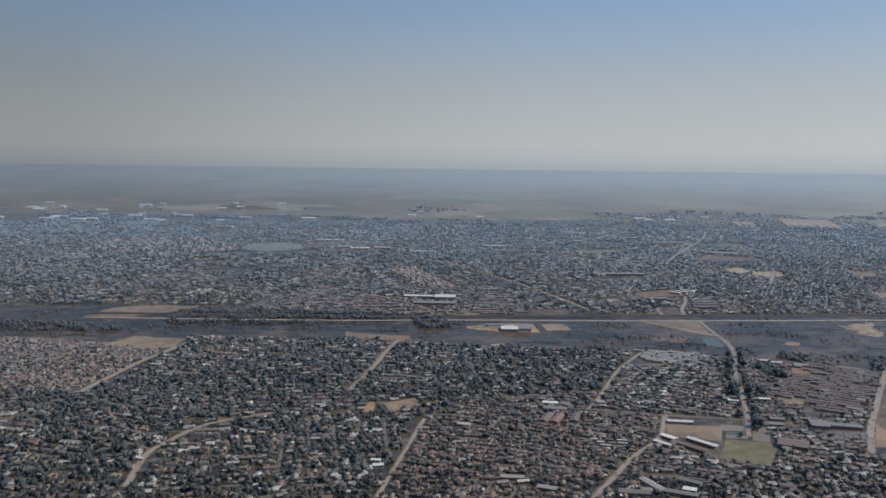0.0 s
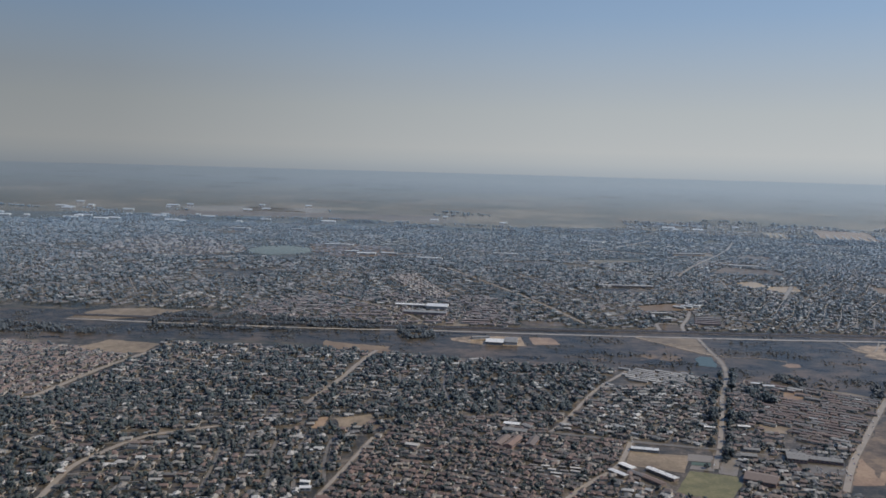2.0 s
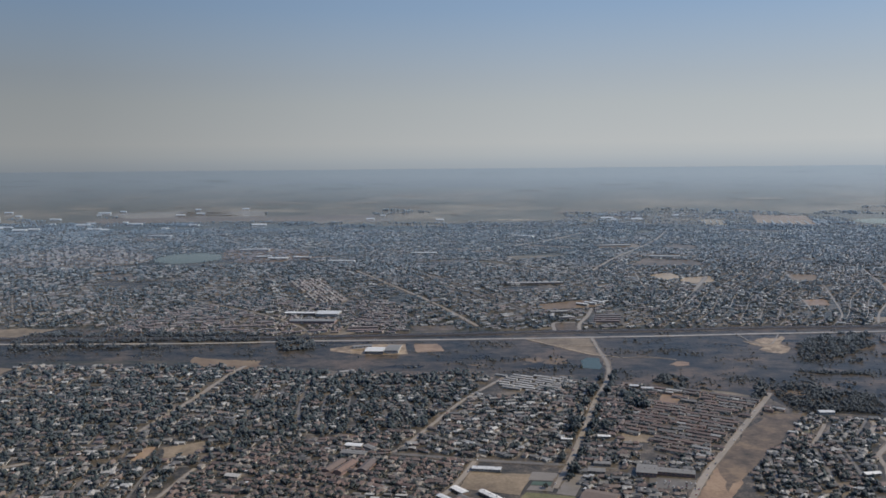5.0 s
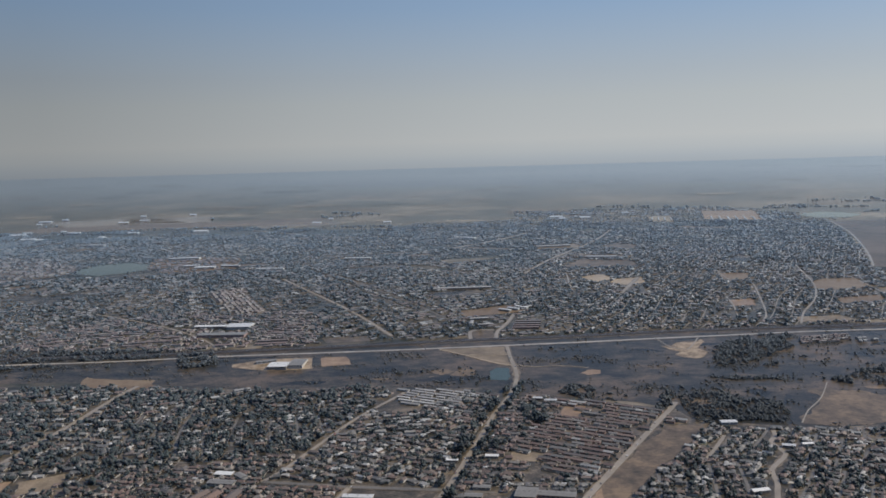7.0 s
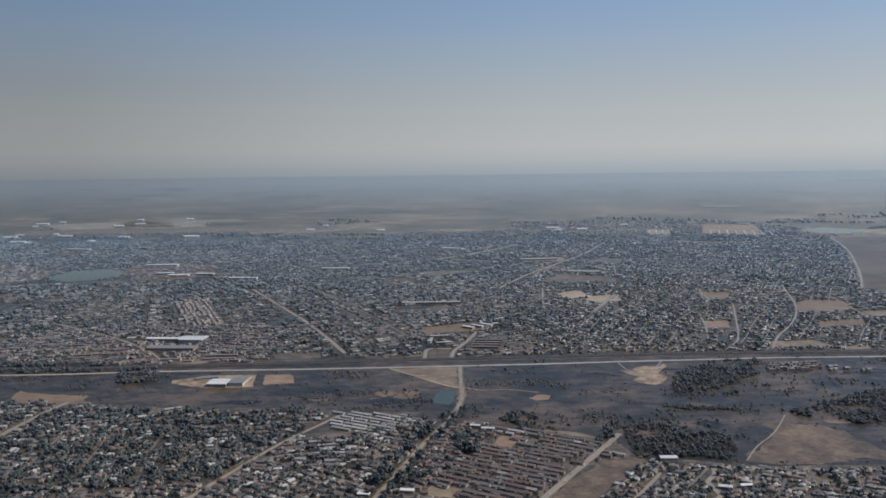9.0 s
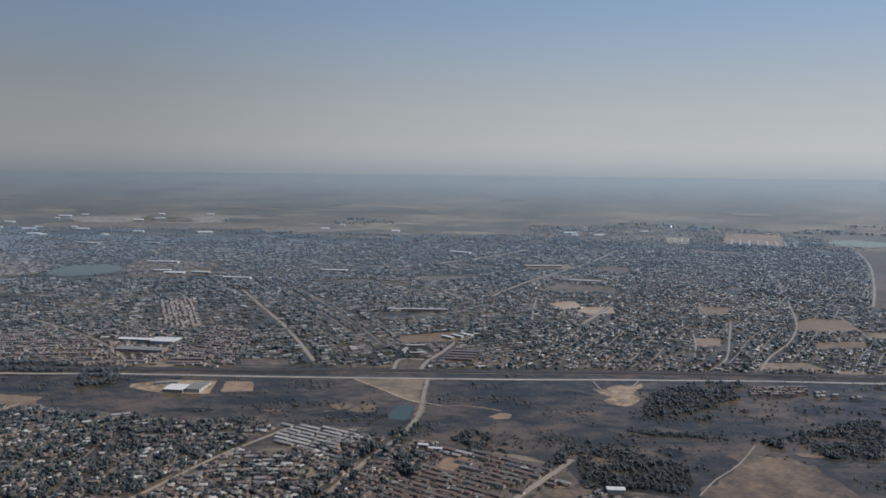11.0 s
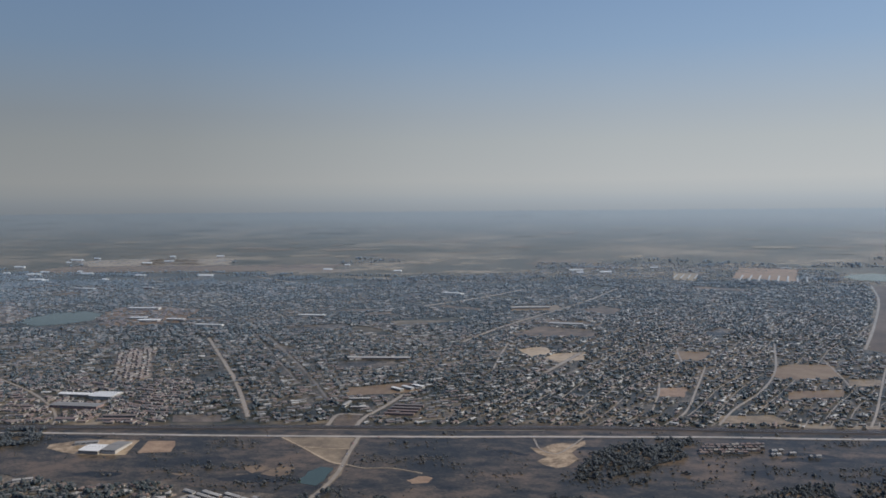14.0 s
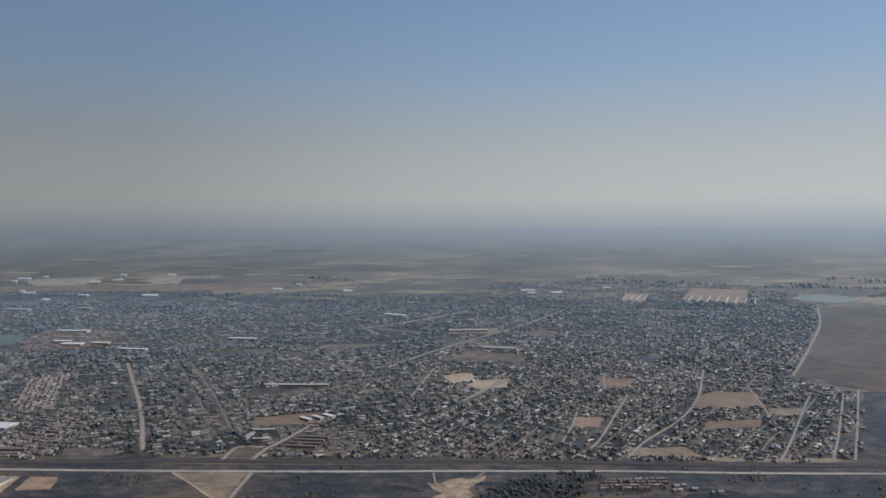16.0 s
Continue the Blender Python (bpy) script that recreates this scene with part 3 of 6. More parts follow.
ROADS = [
    ("road", [(206, 862), (169, 794), (143, 726), (127, 684), (118, 668)], 3.0, "pale_road"),
    ("road", [(177, 655), (168, 625), (157, 598), (131, 561), (111, 525), (86, 480)], 3.4, "pale_road"),
    ("road", [(118, 668), (150, 661), (177, 655), (241, 645)], 4, "asphalt"),
    ("road", [(-12, 640), (-16, 615), (-24, 567), (-31, 525), (-38, 480)], 2.6, "pale_road"),
    ("road", [(-45, 905), (-53, 872), (-64, 794), (-78, 715)], 4.5, "pale_road"),
    ("road", [(-130, 650), (-174, 620), (-190, 584), (-197, 555), (-190, 500)], 4, "pale_road"),
    ("road", [(-262, 900), (-269, 869), (-288, 804), (-303, 700)], 5, "pale_road"),
    ("road", [(432, 812), (424, 796), (409, 771), (364, 694), (326, 628), (300, 575)], 4.5, "pale_road"),
    ("road", [(186, 1055), (142, 1150), (100, 1232), (2, 1412)], 4.2, "pale_road"),
    ("road", [(300, 1034), (303, 1060), (318, 1100), (330, 1140)], 4, "pale_road"),
    ("road", [(272, 1034), (275, 1068), (300, 1069)], 4, "pale_road"),
    ("road", [(370, 1400), (430, 1540), (551, 1806), (640, 2060)], 5, "pale_road"),
    ("road", [(269, 1747), (353, 1865), (439, 2019)], 9, "pale_road"),
    ("road", [(-226, 2286), (-92, 2152), (40, 2036), (180, 2060)], 9, "pale_road"),
    ("road", [(85, 1427), (189, 1242), (250, 1120)], 2.6, "asphalt"),
    ("road", [(40, 1480), (120, 1330), (200, 1180)], 2.5, "asphalt"),
    ("road", [(643, 1058), (668, 1108), (710, 1173), (748, 1263), (785, 1408)], 2.4, "pale_road"),
    ("road", [(819, 1318), (812, 1231), (808, 1199)], 2.2, "pale_road"),
    ("road", [(647, 1297), (660, 1378), (730, 1363)], 2.0, "pale_road"),
    ("road", [(420, 1253), (426, 1330), (433, 1400)], 2.2, "pale_road"),
    ("road", [(-198, 1200), (-143, 1163), (-90, 1125), (-39, 1079), (-10, 1042), (0, 1020)], 2.6, "pale_road"),
    ("road", [(592, 1055), (619, 1097), (644, 1179), (670, 1272)], 2.2, "pale_road"),
    ("road", [(586, 1096), (601, 1158), (607, 1199)], 2.0, "pale_road"),
    ("road", [(529, 1345), (505, 1290), (480, 1235)], 5, "pale_road"),
    ("road", [(780, 1060), (806, 1115), (857, 1234), (884, 1295)], 2.2, "pale_road"),
    ("road", [(827, 1064), (857, 1135), (916, 1284)], 2.2, "pale_road"),
    ("road", [(846, 1064), (882, 1154), (943, 1311)], 2.2, "pale_road"),
    ("road", [(1165, 2110), (1100, 1900), (1036, 1728), (945, 1505), (888, 1375)], 3.6, "pale_road"),
    ("road", [(578, 854), (560, 822), (545, 800), (530, 782), (512, 752)], 1.1, "pale_road"),
    ("road", [(484, 738), (481, 725), (472, 712), (474, 690), (453, 662), (449, 643), (440, 620), (425, 580)], 3.4, "pale_road"),
    ("road", [(445, 730), (436, 714), (418, 685)], 2.8, "pale_road"),
    ("road", [(200, 1021), (290, 1024), (380, 1028), (480, 1034)], 1.0, "gravel"),
    ("road", [(470, 1012), (476, 985), (490, 975), (505, 998), (516, 1020)], 1.5, "pale_road"),
    ("road", [(238, 1000), (262, 978), (296, 944), (308, 938)], 2.2, "sand"),
    ("road", [(265, 977), (290, 974), (309, 975)], 1.6, "sand"),
    ("road", [(312, 938), (330, 930), (352, 932), (380, 922)], 1.2, "sand"),
]
# name, outline, material, wobble, label
COVERS = [
    ("playing_field", [(172, 633), (214, 630), (203, 596), (166, 606)], "tan", 1, "dry yellow school playing field"),
    ("sports_ground", [(207, 600), (237, 594), (236, 578), (219, 548), (190, 561)], "green", 1, "mown yellow-green sports ground"),
    ("car_park", [(214, 634), (233, 631), (229, 618), (210, 620)], "concrete", 0.3, "grey concrete yard beside the courts"),
    ("tennis_court", [(213, 618), (228, 616), (226, 610), (211, 612)], "court", 0, "green hard court"),
    ("car_park", [(211, 611), (226, 609), (224, 601), (208, 604)], "concrete", 0.3, "pale concrete yard below the court"),
    ("car_park", [(234, 630), (249, 628), (237, 594), (226, 598)], "concrete", 0.3, "plain grey paved court"),
    ("field", [(-48, 682), (-18, 694), (-17, 665), (-40, 658)], "tan", 3, "dry tan vacant lot between gardens"),
    ("field", [(-62, 677), (-54, 684), (-52, 654), (-61, 654)], "orange", 2, "small bare orange-earth lot"),
    ("vacant_lot", [(409, 753), (439, 756), (420, 720), (356, 632), (334, 600), (337, 644), (369, 699)], "brown", 6, "brown grassy vacant strip"),
    ("vacant_lot", [(306, 585), (322, 616), (340, 648), (352, 664), (364, 684), (369, 666), (354, 642), (346, 616), (330, 590)], "orange", 3, "orange bare-earth verge"),
    ("field", [(341, 812), (357, 809), (345, 780), (331, 783)], "orange", 2, "orange earth lot beside the terraces"),
    ("field", [(287, 711), (310, 704), (303, 689), (283, 694)], "tan", 1, "dry tan playground"),
    ("car_park", [(289, 625), (320, 619), (314, 604), (285, 607)], "asphalt", 0.4, "asphalt car park before the shops"),
    ("field", [(238, 1001), (306, 1004), (310, 938), (296, 943), (265, 976)], "tan", 2, "dry tan triangle of grass at the crossroads"),
    ("sand_patch", [(466, 988), (478, 989), (487, 998), (497, 1003), (509, 1001), (516, 1010), (518, 1000), (512, 990), (505, 978), (509, 964), (500, 952), (489, 943), (478, 949), (473, 958), (480, 968), (472, 976)], "clearing", 4, "pale bare-sand clearing in the marsh"),
    ("yard", [(28, 968), (62, 984), (108, 982), (112, 946), (70, 944), (30, 958)], "clearing", 2, "sandy yard of the industrial site"),
    ("yard", [(116, 982), (142, 985), (149, 956), (122, 950)], "orange", 3, "orange earth yard"),
    ("field", [(-422, 995), (-405, 1038), (-348, 1055), (-300, 1050), (-334, 1010), (-387, 991)], "tan", 4, "dry tan field at the marsh's edge"),
    ("field", [(-350, 870), (-330, 908), (-272, 898), (-275, 860), (-300, 850)], "tan", 4, "dry tan clearing beside houses"),
    ("field", [(754, 1276), (770, 1292), (823, 1295), (812, 1243), (798, 1226), (743, 1223), (737, 1239)], "redfield", 3, "bare reddish oval field"),
    ("field", [(602, 1177), (635, 1183), (626, 1146), (598, 1148)], "orange", 2, "small orange-earth field"),
    ("field", [(739, 1174), (798, 1183), (787, 1154), (727, 1145)], "redfield", 3, "bare reddish strip of field"),
    ("playing_field", [(446, 1358), (482, 1378), (492, 1340), (463, 1315)], "sand", 2, "pale sandy playing field"),
    ("playing_field", [(481, 1310), (492, 1334), (534, 1347), (529, 1304), (499, 1289)], "sand", 2, "wide pale sandy playing field"),
    ("field", [(1165, 2102), (1600, 2140), (1300, 1330), (960, 1306), (896, 1379), (945, 1505), (1036, 1728)], "fallow", 3, "dark brown ploughed field"),
    ("field", [(945, 1300), (1250, 1320), (1150, 1075), (855, 1072)], "burnt", 3, "dark burnt field"),
    ("field", [(650, 1357), (692, 1352), (673, 1304), (638, 1317)], "redfield", 3, "reddish earth lot"),
    ("estate_ground", [(-640, 1790), (-539, 1774), (-401, 1628), (-366, 1543), (-383, 1483), (-470, 1450), (-640, 1480)], "estate", 8, "dusty ground of the lakeside estate"),
    ("estate_ground", [(-290, 1700), (-235, 1735), (-120, 1680), (-95, 1530), (-190, 1490), (-240, 1530)], "redfield", 8, "red-brown building land by the lake"),
    ("estate_ground", [(-93, 1325), (-42, 1344), (23, 1184), (-18, 1171)], "estate", 3, "dusty ground of a brick estate"),
    ("field", [(133, 2699), (467, 2834), (466, 2451), (330, 2330), (168, 2377)], "veld", 30, "dry open grassland beyond the suburb"),
    ("field", [(-168, 2448), (-30, 2494), (-11, 2394), (-136, 2352)], "tan", 8, "pale dry strip among far trees"),
    ("field", [(-940, 2719), (-786, 2778), (-459, 2781), (-419, 2613), (-656, 2497), (-811, 2541)], "sand", 20, "pale bare land before the plain"),
    ("field", [(425, 1755), (508, 1766), (510, 1700), (428, 1690)], "tan", 6, "pale open ground round a far shed"),
    ("field", [(536, 1709), (591, 1755), (617, 1713), (594, 1645)], "brown", 8, "bare brown field among far trees"),
    ("field", [(474, 1525), (552, 1492), (551, 1443), (433, 1445)], "brown", 8, "bare brown strip below a long shed"),
    ("field", [(816, 1225), (852, 1227), (843, 1200), (810, 1198)], "tan", 3, "small light brown lot beside a road"),
    ("field", [(240, 1565), (341, 1613), (355, 1571), (259, 1514)], "veld", 8, "open grass between far gardens"),
    ("field", [(-256, 2428), (-156, 2558), (-116, 2446), (-206, 2327)], "tan", 10, "pale dry strip beyond the woods"),
    ("field", [(480, 1585), (560, 1560), (552, 1540), (490, 1545)], "brown", 4, "dry brown open lot"),
    ("field", [(272, 1066), (298, 1068), (300, 1036), (277, 1036)], "brown", 1, "dull grass square beside the railway"),
    ("car_park", [(115, 1036), (166, 1040), (158, 1060), (107, 1056)], "estate", 1, "pale dusty car park by the railway"),
    ("field", [(260, 1160), (330, 1185), (345, 1150), (270, 1130)], "redfield", 4, "bare school grounds"),
    ("field", [(650, 1086), (700, 1090), (715, 1066), (645, 1064)], "tan", 3, "dry tan strip beside the railway"),
    ("vacant_lot", [(512, 752), (544, 796), (574, 838), (610, 815), (620, 752), (562, 746)], "brown", 10, "brown trampled veld beside the marsh"),
    ("sand_patch", [(366, 906), (377, 918), (391, 911), (388, 900), (374, 897)], "orange", 6, "small orange bare patch in the burnt marsh"),
    ("field", [(-99, 909), (-107, 937), (-36, 921), (-27, 894)], "redfield", 9, "bare red-brown ground at the marsh's edge"),
    ("sand_patch", [(536, 778), (544, 780), (571, 762), (590, 752), (566, 754), (540, 767)], "clearing", 2, "pale sandy scar in the veld"),
    ("field", [(988, 2520), (1122, 2474), (1037, 2185), (915, 2254)], "plain_orange", 6, "orange graded building land"),
    ("field", [(804, 2378), (859, 2361), (823, 2199), (772, 2214)], "plain_tan", 6, "pale graded building land"),
    ("field", [(-690, 2544), (-716, 2788), (-561, 2740), (-480, 2601), (-616, 2560)], "sand", 20, "pale bare mine land"),
    ("field", [(-900, 2380), (-880, 2560), (-100, 2620), (-60, 2440)], "redfield", 30, "wide dry brown land"),
]
grng = np.random.default_rng(29)
for k in range(34):
    gx_, gy_ = grng.uniform(-700, 1000), grng.uniform(1250, 2080)
    gl, gd, ga = grng.uniform(14, 55), grng.uniform(6, 20), grng.choice([0.5, 0.5, 1.1, -0.6]) + grng.normal(0, 0.1)
    COVERS.append(("field", [(gx_ + u * gl * math.cos(ga) - v * gd * math.sin(ga), gy_ + u * gl * math.sin(ga) + v * gd * math.cos(ga)) for u, v in ((-1, -1), (1, -1), (1, 1), (-1, 1))],
                   str(grng.choice(["veld", "brown", "garden", "garden"])), 5, "open lot among the far suburb's gardens"))
WATERS = [
    ("lake", [(-372, 1560), (-358, 1630), (-317, 1652), (-270, 1620), (-247, 1550), (-272, 1509), (-310, 1490), (-352, 1515)], "wide blue-grey lake among houses"),
    ("lake", [(1160, 2282), (1200, 2330), (1258, 2366), (1300, 2330), (1318, 2264), (1280, 2215), (1231, 2184), (1180, 2220)], "pale far lake behind a brown field"),
    ("pond", [(283, 918), (293, 930), (305, 929), (304, 902), (299, 887), (284, 893)], "small blue-green pond beside the road"),
]
lay("marsh", MARSH, M["burnt"], 0.08, 5, 14, "dark burnt marsh with brown grass patches", "ground")
mrng = np.random.default_rng(19)
for k in range(46):      # soot-black drifts left by the grass fire
    mx, my = mrng.uniform(-420, 760), mrng.uniform(780, 1010)
    if not inside(MARSH, mx, my) or not inside(MARSH, mx, my - 14) or any(bool(inside(c[1], mx, my)) for c in COVERS + WATERS):
        continue
    ml, md = mrng.uniform(10, 42), mrng.uniform(4, 15)
    ring = [(mx + ml * mrng.uniform(0.6, 1.1) * math.cos(w), my + md * mrng.uniform(0.6, 1.1) * math.sin(w)) for w in np.arange(0, 6.28, 0.52)]
    lay("burnt_patch", ring, M["char" if k % 4 else "brown"], 0.1 + 0.002 * (k % 10), 7, 4, "soot-black burnt patch in the marsh grass" if k % 4 else "brown unburnt patch in the marsh grass", "ground", 300.0 + k)
SUBURB_NEAR = [(-900, 300), (900, 300), (800, 745), (520, 742), (440, 762), (425, 795), (340, 835), (300, 846), (276, 868), (174, 892), (127, 877), (48, 889), (-49, 909), (-280, 925), (-391, 895), (-900, 925)]
lay("garden_ground", SUBURB_NEAR, M["garden"], 0.05, 4, 20, "dark earth and dry lawns between the houses", "ground")
SUBURB_FAR = [(-1500, 1080), (-452, 1040), (-100, 1045), (100, 1040), (450, 1062), (855, 1070), (945, 1300), (890, 1380), (1030, 1730), (1160, 2100), (1100, 2180), (700, 2230), (200, 2190), (-300, 2330), (-900, 2420), (-1500, 2300)]
lay("garden_ground", SUBURB_FAR, M["leafy"], 0.05, 6, 25, "dark leafy garden ground of the far suburb", "ground")
for i, (name, poly, mat, wob, label) in enumerate(COVERS):
    lay(name, poly, M[mat], 0.14 + 0.004 * (i % 9), wob, 6, label, "field", i * 3.7)
for i, (name, poly, label) in enumerate(WATERS):
    z = max(float(height(p[1])) for p in poly)
    ob = lay(name, poly, M["water"], 0.24, 4, 8, label, "water", 50 + i)
frng = np.random.default_rng(3)
for i in range(150):
    fy = 2480 + 2200 * frng.random() ** 1.4
    fx = 500 + frng.uniform(-0.7, 0.7) * fy
    fw, fd, fa = frng.uniform(12, 60) * fy / 2600, frng.uniform(6, 34) * fy / 2600, frng.normal(0, 0.25)
    if any(bool(inside(c[1], fx, fy)) for c in COVERS + WATERS):
        continue
    quad = [(fx + u * fw * math.cos(fa) - v * fd * math.sin(fa), fy + u * fw * math.sin(fa) + v * fd * math.cos(fa)) for u, v in ((-1, -1), (1, -1), (1, 1), (-1, 1))]
    kind = str(frng.choice(["plain_tan", "plain_dark", "plain_red", "plain_dark", "plain_red", "plain_tan"]))
    lay("field", quad, M[kind], 0.1 + 0.004 * (i % 40), 9, 20, "far open field in the haze", "field", i + 90.0)

road("road", MAIN, 3.6, M["bright_road"], "pale dusty main road along the marsh")
road("road", SOUTH, 3.6, M["gravel"], "pale winding road down from the crossroads")
verge(SOUTH, 4.8, 1)
verge(MAIN, 3.8, 2)
for i, (name, line, width, mat) in enumerate(ROADS):
    if width > 2.5:
        verge(line, width, 10 + i)
    road(name, line, width, M[mat], "dusty grey suburban road between houses" if mat != "sand" else "sandy footpath worn through grass")
v, f = ribbon(RAIL, [(-4.6, 0.05), (-3.2, 0.9), (3.2, 0.9), (4.6, 0.05)])
railway = tagged(quick("railway", v, [4] * (len(f) // 4), f, [M["ballast"]]), "dark ballast railway embankment beside the main road", "railway", kind="structure")
for off in (-2.3, -1.6, 1.6, 2.3):
    v, f = ribbon(RAIL, [(off - 0.07, 0.9), (off - 0.07, 1.04), (off + 0.07, 1.04), (off + 0.07, 0.9)])
    quick("rail", v, [4] * (len(f) // 4), f, [M["steel"]], parent=railway)

BLOCKS = []      # footprints of large buildings: x, y, half length, half depth, angle


def shut_out(x, y, gap=2.2):
    """Where nothing is to be put: on covers, waters, roads and large buildings."""
    bad = np.zeros(np.shape(x), bool)
    for _, poly, _, _, _ in COVERS:
        bad |= inside(poly, x, y)
    for _, poly, _ in WATERS:
        bad |= inside(poly, x, y)
    for _, line, width, _ in ROADS:
        bad |= off_line(line, x, y) < width / 2 + gap
    bad |= off_line(MAIN, x, y) < 4 + gap
    bad |= off_line(SOUTH, x, y) < 4 + gap
    bad |= off_line(RAIL, x, y) < 4.6 + gap
    for bx, by, hl, hd, a in BLOCKS:
        u = (x - bx) * math.cos(a) + (y - by) * math.sin(a)
        w = -(x - bx) * math.sin(a) + (y - by) * math.cos(a)
        bad |= (np.abs(u) < hl + gap) & (np.abs(w) < hd + gap)
    return bad


# ---- building kit ----
def box_mesh(bm, x, y, z, l, d, h, a=0.0):
    m = Matrix.Translation((x, y, z + h / 2)) @ Matrix.Rotation(a, 4, "Z") @ Matrix.Diagonal((l, d, h, 1))
    bmesh.ops.create_cube(bm, size=1, matrix=m)


def roof_mesh(bm, l, d, z, rise, hip, over=0.25, x=0.0, y=0.0):
    """A pitched roof with eaves: hip 0 gives gables, 1 a full hip."""
    hl, hd = l / 2 + over, d / 2 + over
    ridge = max(0.05, hl - hip * hd)
    eave = [bm.verts.new((x + sx * hl, y + sy * hd, z)) for sx, sy in ((-1, -1), (1, -1), (1, 1), (-1, 1))]
    low = [bm.verts.new((v.co.x, v.co.y, z - 0.12)) for v in eave]
    r = [bm.verts.new((x - ridge, y, z + rise)), bm.verts.new((x + ridge, y, z + rise))]
    for q in ((eave[0], eave[1], r[1], r[0]), (eave[2], eave[3], r[0], r[1]), (eave[1], eave[2], r[1]), (eave[3], eave[0], r[0])):
        bm.faces.new(q)
    for i in range(4):
        j = (i + 1) % 4
        bm.faces.new((low[i], low[j], eave[j], eave[i]))
    bm.faces.new(low[::-1])


def small_house(l, d, h, rise, hip, wing, seed):
    """A bungalow: walls, tiled roof, a wing, windows, a door and a chimney."""
    r = random.Random(seed)
    base = new("house")
    bm = bmesh.new()
    box_mesh(bm, 0, 0, -0.6, l, d, h + 0.6)
    part("wall", bm, M["wall_one"], base)
    bm = bmesh.new()
    roof_mesh(bm, l, d, h, rise, hip)
    part("roof", bm, M["roof_one"], base)
    if wing:
        wl_, wd = l * 0.45, d * 0.7
        wx, wy = r.choice((-1, 1)) * l * 0.26, -d / 2 - wd / 2 + 0.4
        bm = bmesh.new()
        box_mesh(bm, wx, wy, -0.6, wl_, wd, h + 0.5)
        part("wing", bm, M["wall_one"], base)
        bm = bmesh.new()
        roof_mesh(bm, wd + 1.2, wl_, h - 0.05, rise * 0.8, hip)
        bmesh.ops.rotate(bm, verts=bm.verts, cent=(0, 0, 0), matrix=Matrix.Rotation(math.pi / 2, 3, "Z"))
        bmesh.ops.translate(bm, verts=bm.verts, vec=(wx, wy + 0.4, 0))
        part("wing_roof", bm, M["roof_one"], base)
    for wx in (-l * 0.33, l * 0.05, l * 0.36):
        bm = bmesh.new()
        box_mesh(bm, wx, d / 2, h * 0.42, l * 0.14, 0.08, h * 0.35)
        part("window", bm, M["glass"], base)
    bm = bmesh.new()
    box_mesh(bm, -l * 0.14, d / 2, 0, l * 0.09, 0.08, h * 0.75)
    part("door", bm, M["bark"], base)
    bm = bmesh.new()
    box_mesh(bm, l * 0.2, d * 0.12, h, 0.35, 0.35, rise + 0.35)
    part("chimney", bm, M["brick"], base)
    return base


def hall(name, x, y, l, d, h, deg, roof, wall, rise, label, category, bays=0, stripes=0):
    """A large building: walls, pitched sheet roof, a row of windows, roof lights."""
    a = radians(deg)
    h, rise = h * 0.66, rise * 0.8
    BLOCKS.append((x, y, l / 2, d / 2, a))
    base = tagged(new(name), label, category)
    base.matrix_world = pose(x, y, float(height(y)), 0, 0, deg)
    bm = bmesh.new()
    box_mesh(bm, 0, 0, -1.5, l, d, h + 1.5)
    part("wall", bm, wall, base)
    bm = bmesh.new()
    roof_mesh(bm, l, d, h, rise, 0.0, 0.3)
    part("roof", bm, roof, base)
    for i in range(bays):
        for side in (-1, 1):
            bm = bmesh.new()
            wx = (i + 0.5) / bays * l - l / 2
            box_mesh(bm, wx, side * (d / 2 + 0.02), h * 0.42, l / bays * 0.66, 0.1, h * 0.36)
            win = part("window", bm, M["steel"], base)
            bm = bmesh.new()
            box_mesh(bm, wx, side * (d / 2 + 0.06), h * 0.45, l / bays * 0.58, 0.06, h * 0.3)
            part("pane", bm, M["glass"], win)
    for i in range(stripes):
        bm = bmesh.new()
        box_mesh(bm, (i + 0.5) / stripes * l - l / 2, 0, h + rise, 0.5, 0.6, 0.35)
        part("roof_vent", bm, M["steel"], base)
    return base


W, B, G1 = M["white_roof"], M["brick"], M["wall_one"]
hall("school_block", 184, 637, 19, 5, 2.6, -8, W, G1, 0.7, "white-roofed school block beside a dry field", "school", 7, 3)
hall("school_block", 166, 601, 12, 5, 2.6, -52, W, G1, 0.7, "low white-roofed classroom wing", "school", 5)
hall("school_block", 170, 588, 12, 4, 2.6, -48, M["roof_one"], G1, 0.8, "low grey-roofed classroom wing", "school", 5)
hall("school_hall", 187, 590, 24, 4.5, 3.0, -52, W, G1, 0.9, "long bright white-roofed school hall", "school", 9, 4)
hall("school_block", 178, 579, 20, 5, 2.8, -52, M["roof_one"], G1, 0.9, "long dark-roofed classroom block", "school", 8)
hall("school_block", 158, 588, 14, 4, 2.6, -50, W, G1, 0.6, "narrow white-roofed school side wing", "school", 5)
hall("office_block", 90, 681, 12, 6, 3.2, -12, W, G1, 0.5, "small pale flat-roofed office block", "office", 5)
hall("office_block", 92, 666, 18, 7, 3.2, -12, M["roof_grey"], G1, 0.5, "low wide grey-roofed office block", "office", 6, 3)
hall("office_block", 102, 677, 10, 5, 3.0, -48, M["roof_grey"], G1, 0.6, "small grey-roofed office side wing", "office", 4)
hall("apartment_block", 82, 640, 22, 6, 4.0, 68, M["roof_row"], B, 1.4, "brown-roofed brick apartment block in a row", "apartments", 7)
hall("apartment_block", 90, 638, 22, 6, 4.0, 68, M["roof_row"], B, 1.4, "brown-roofed brick apartment block in a row", "apartments", 7)
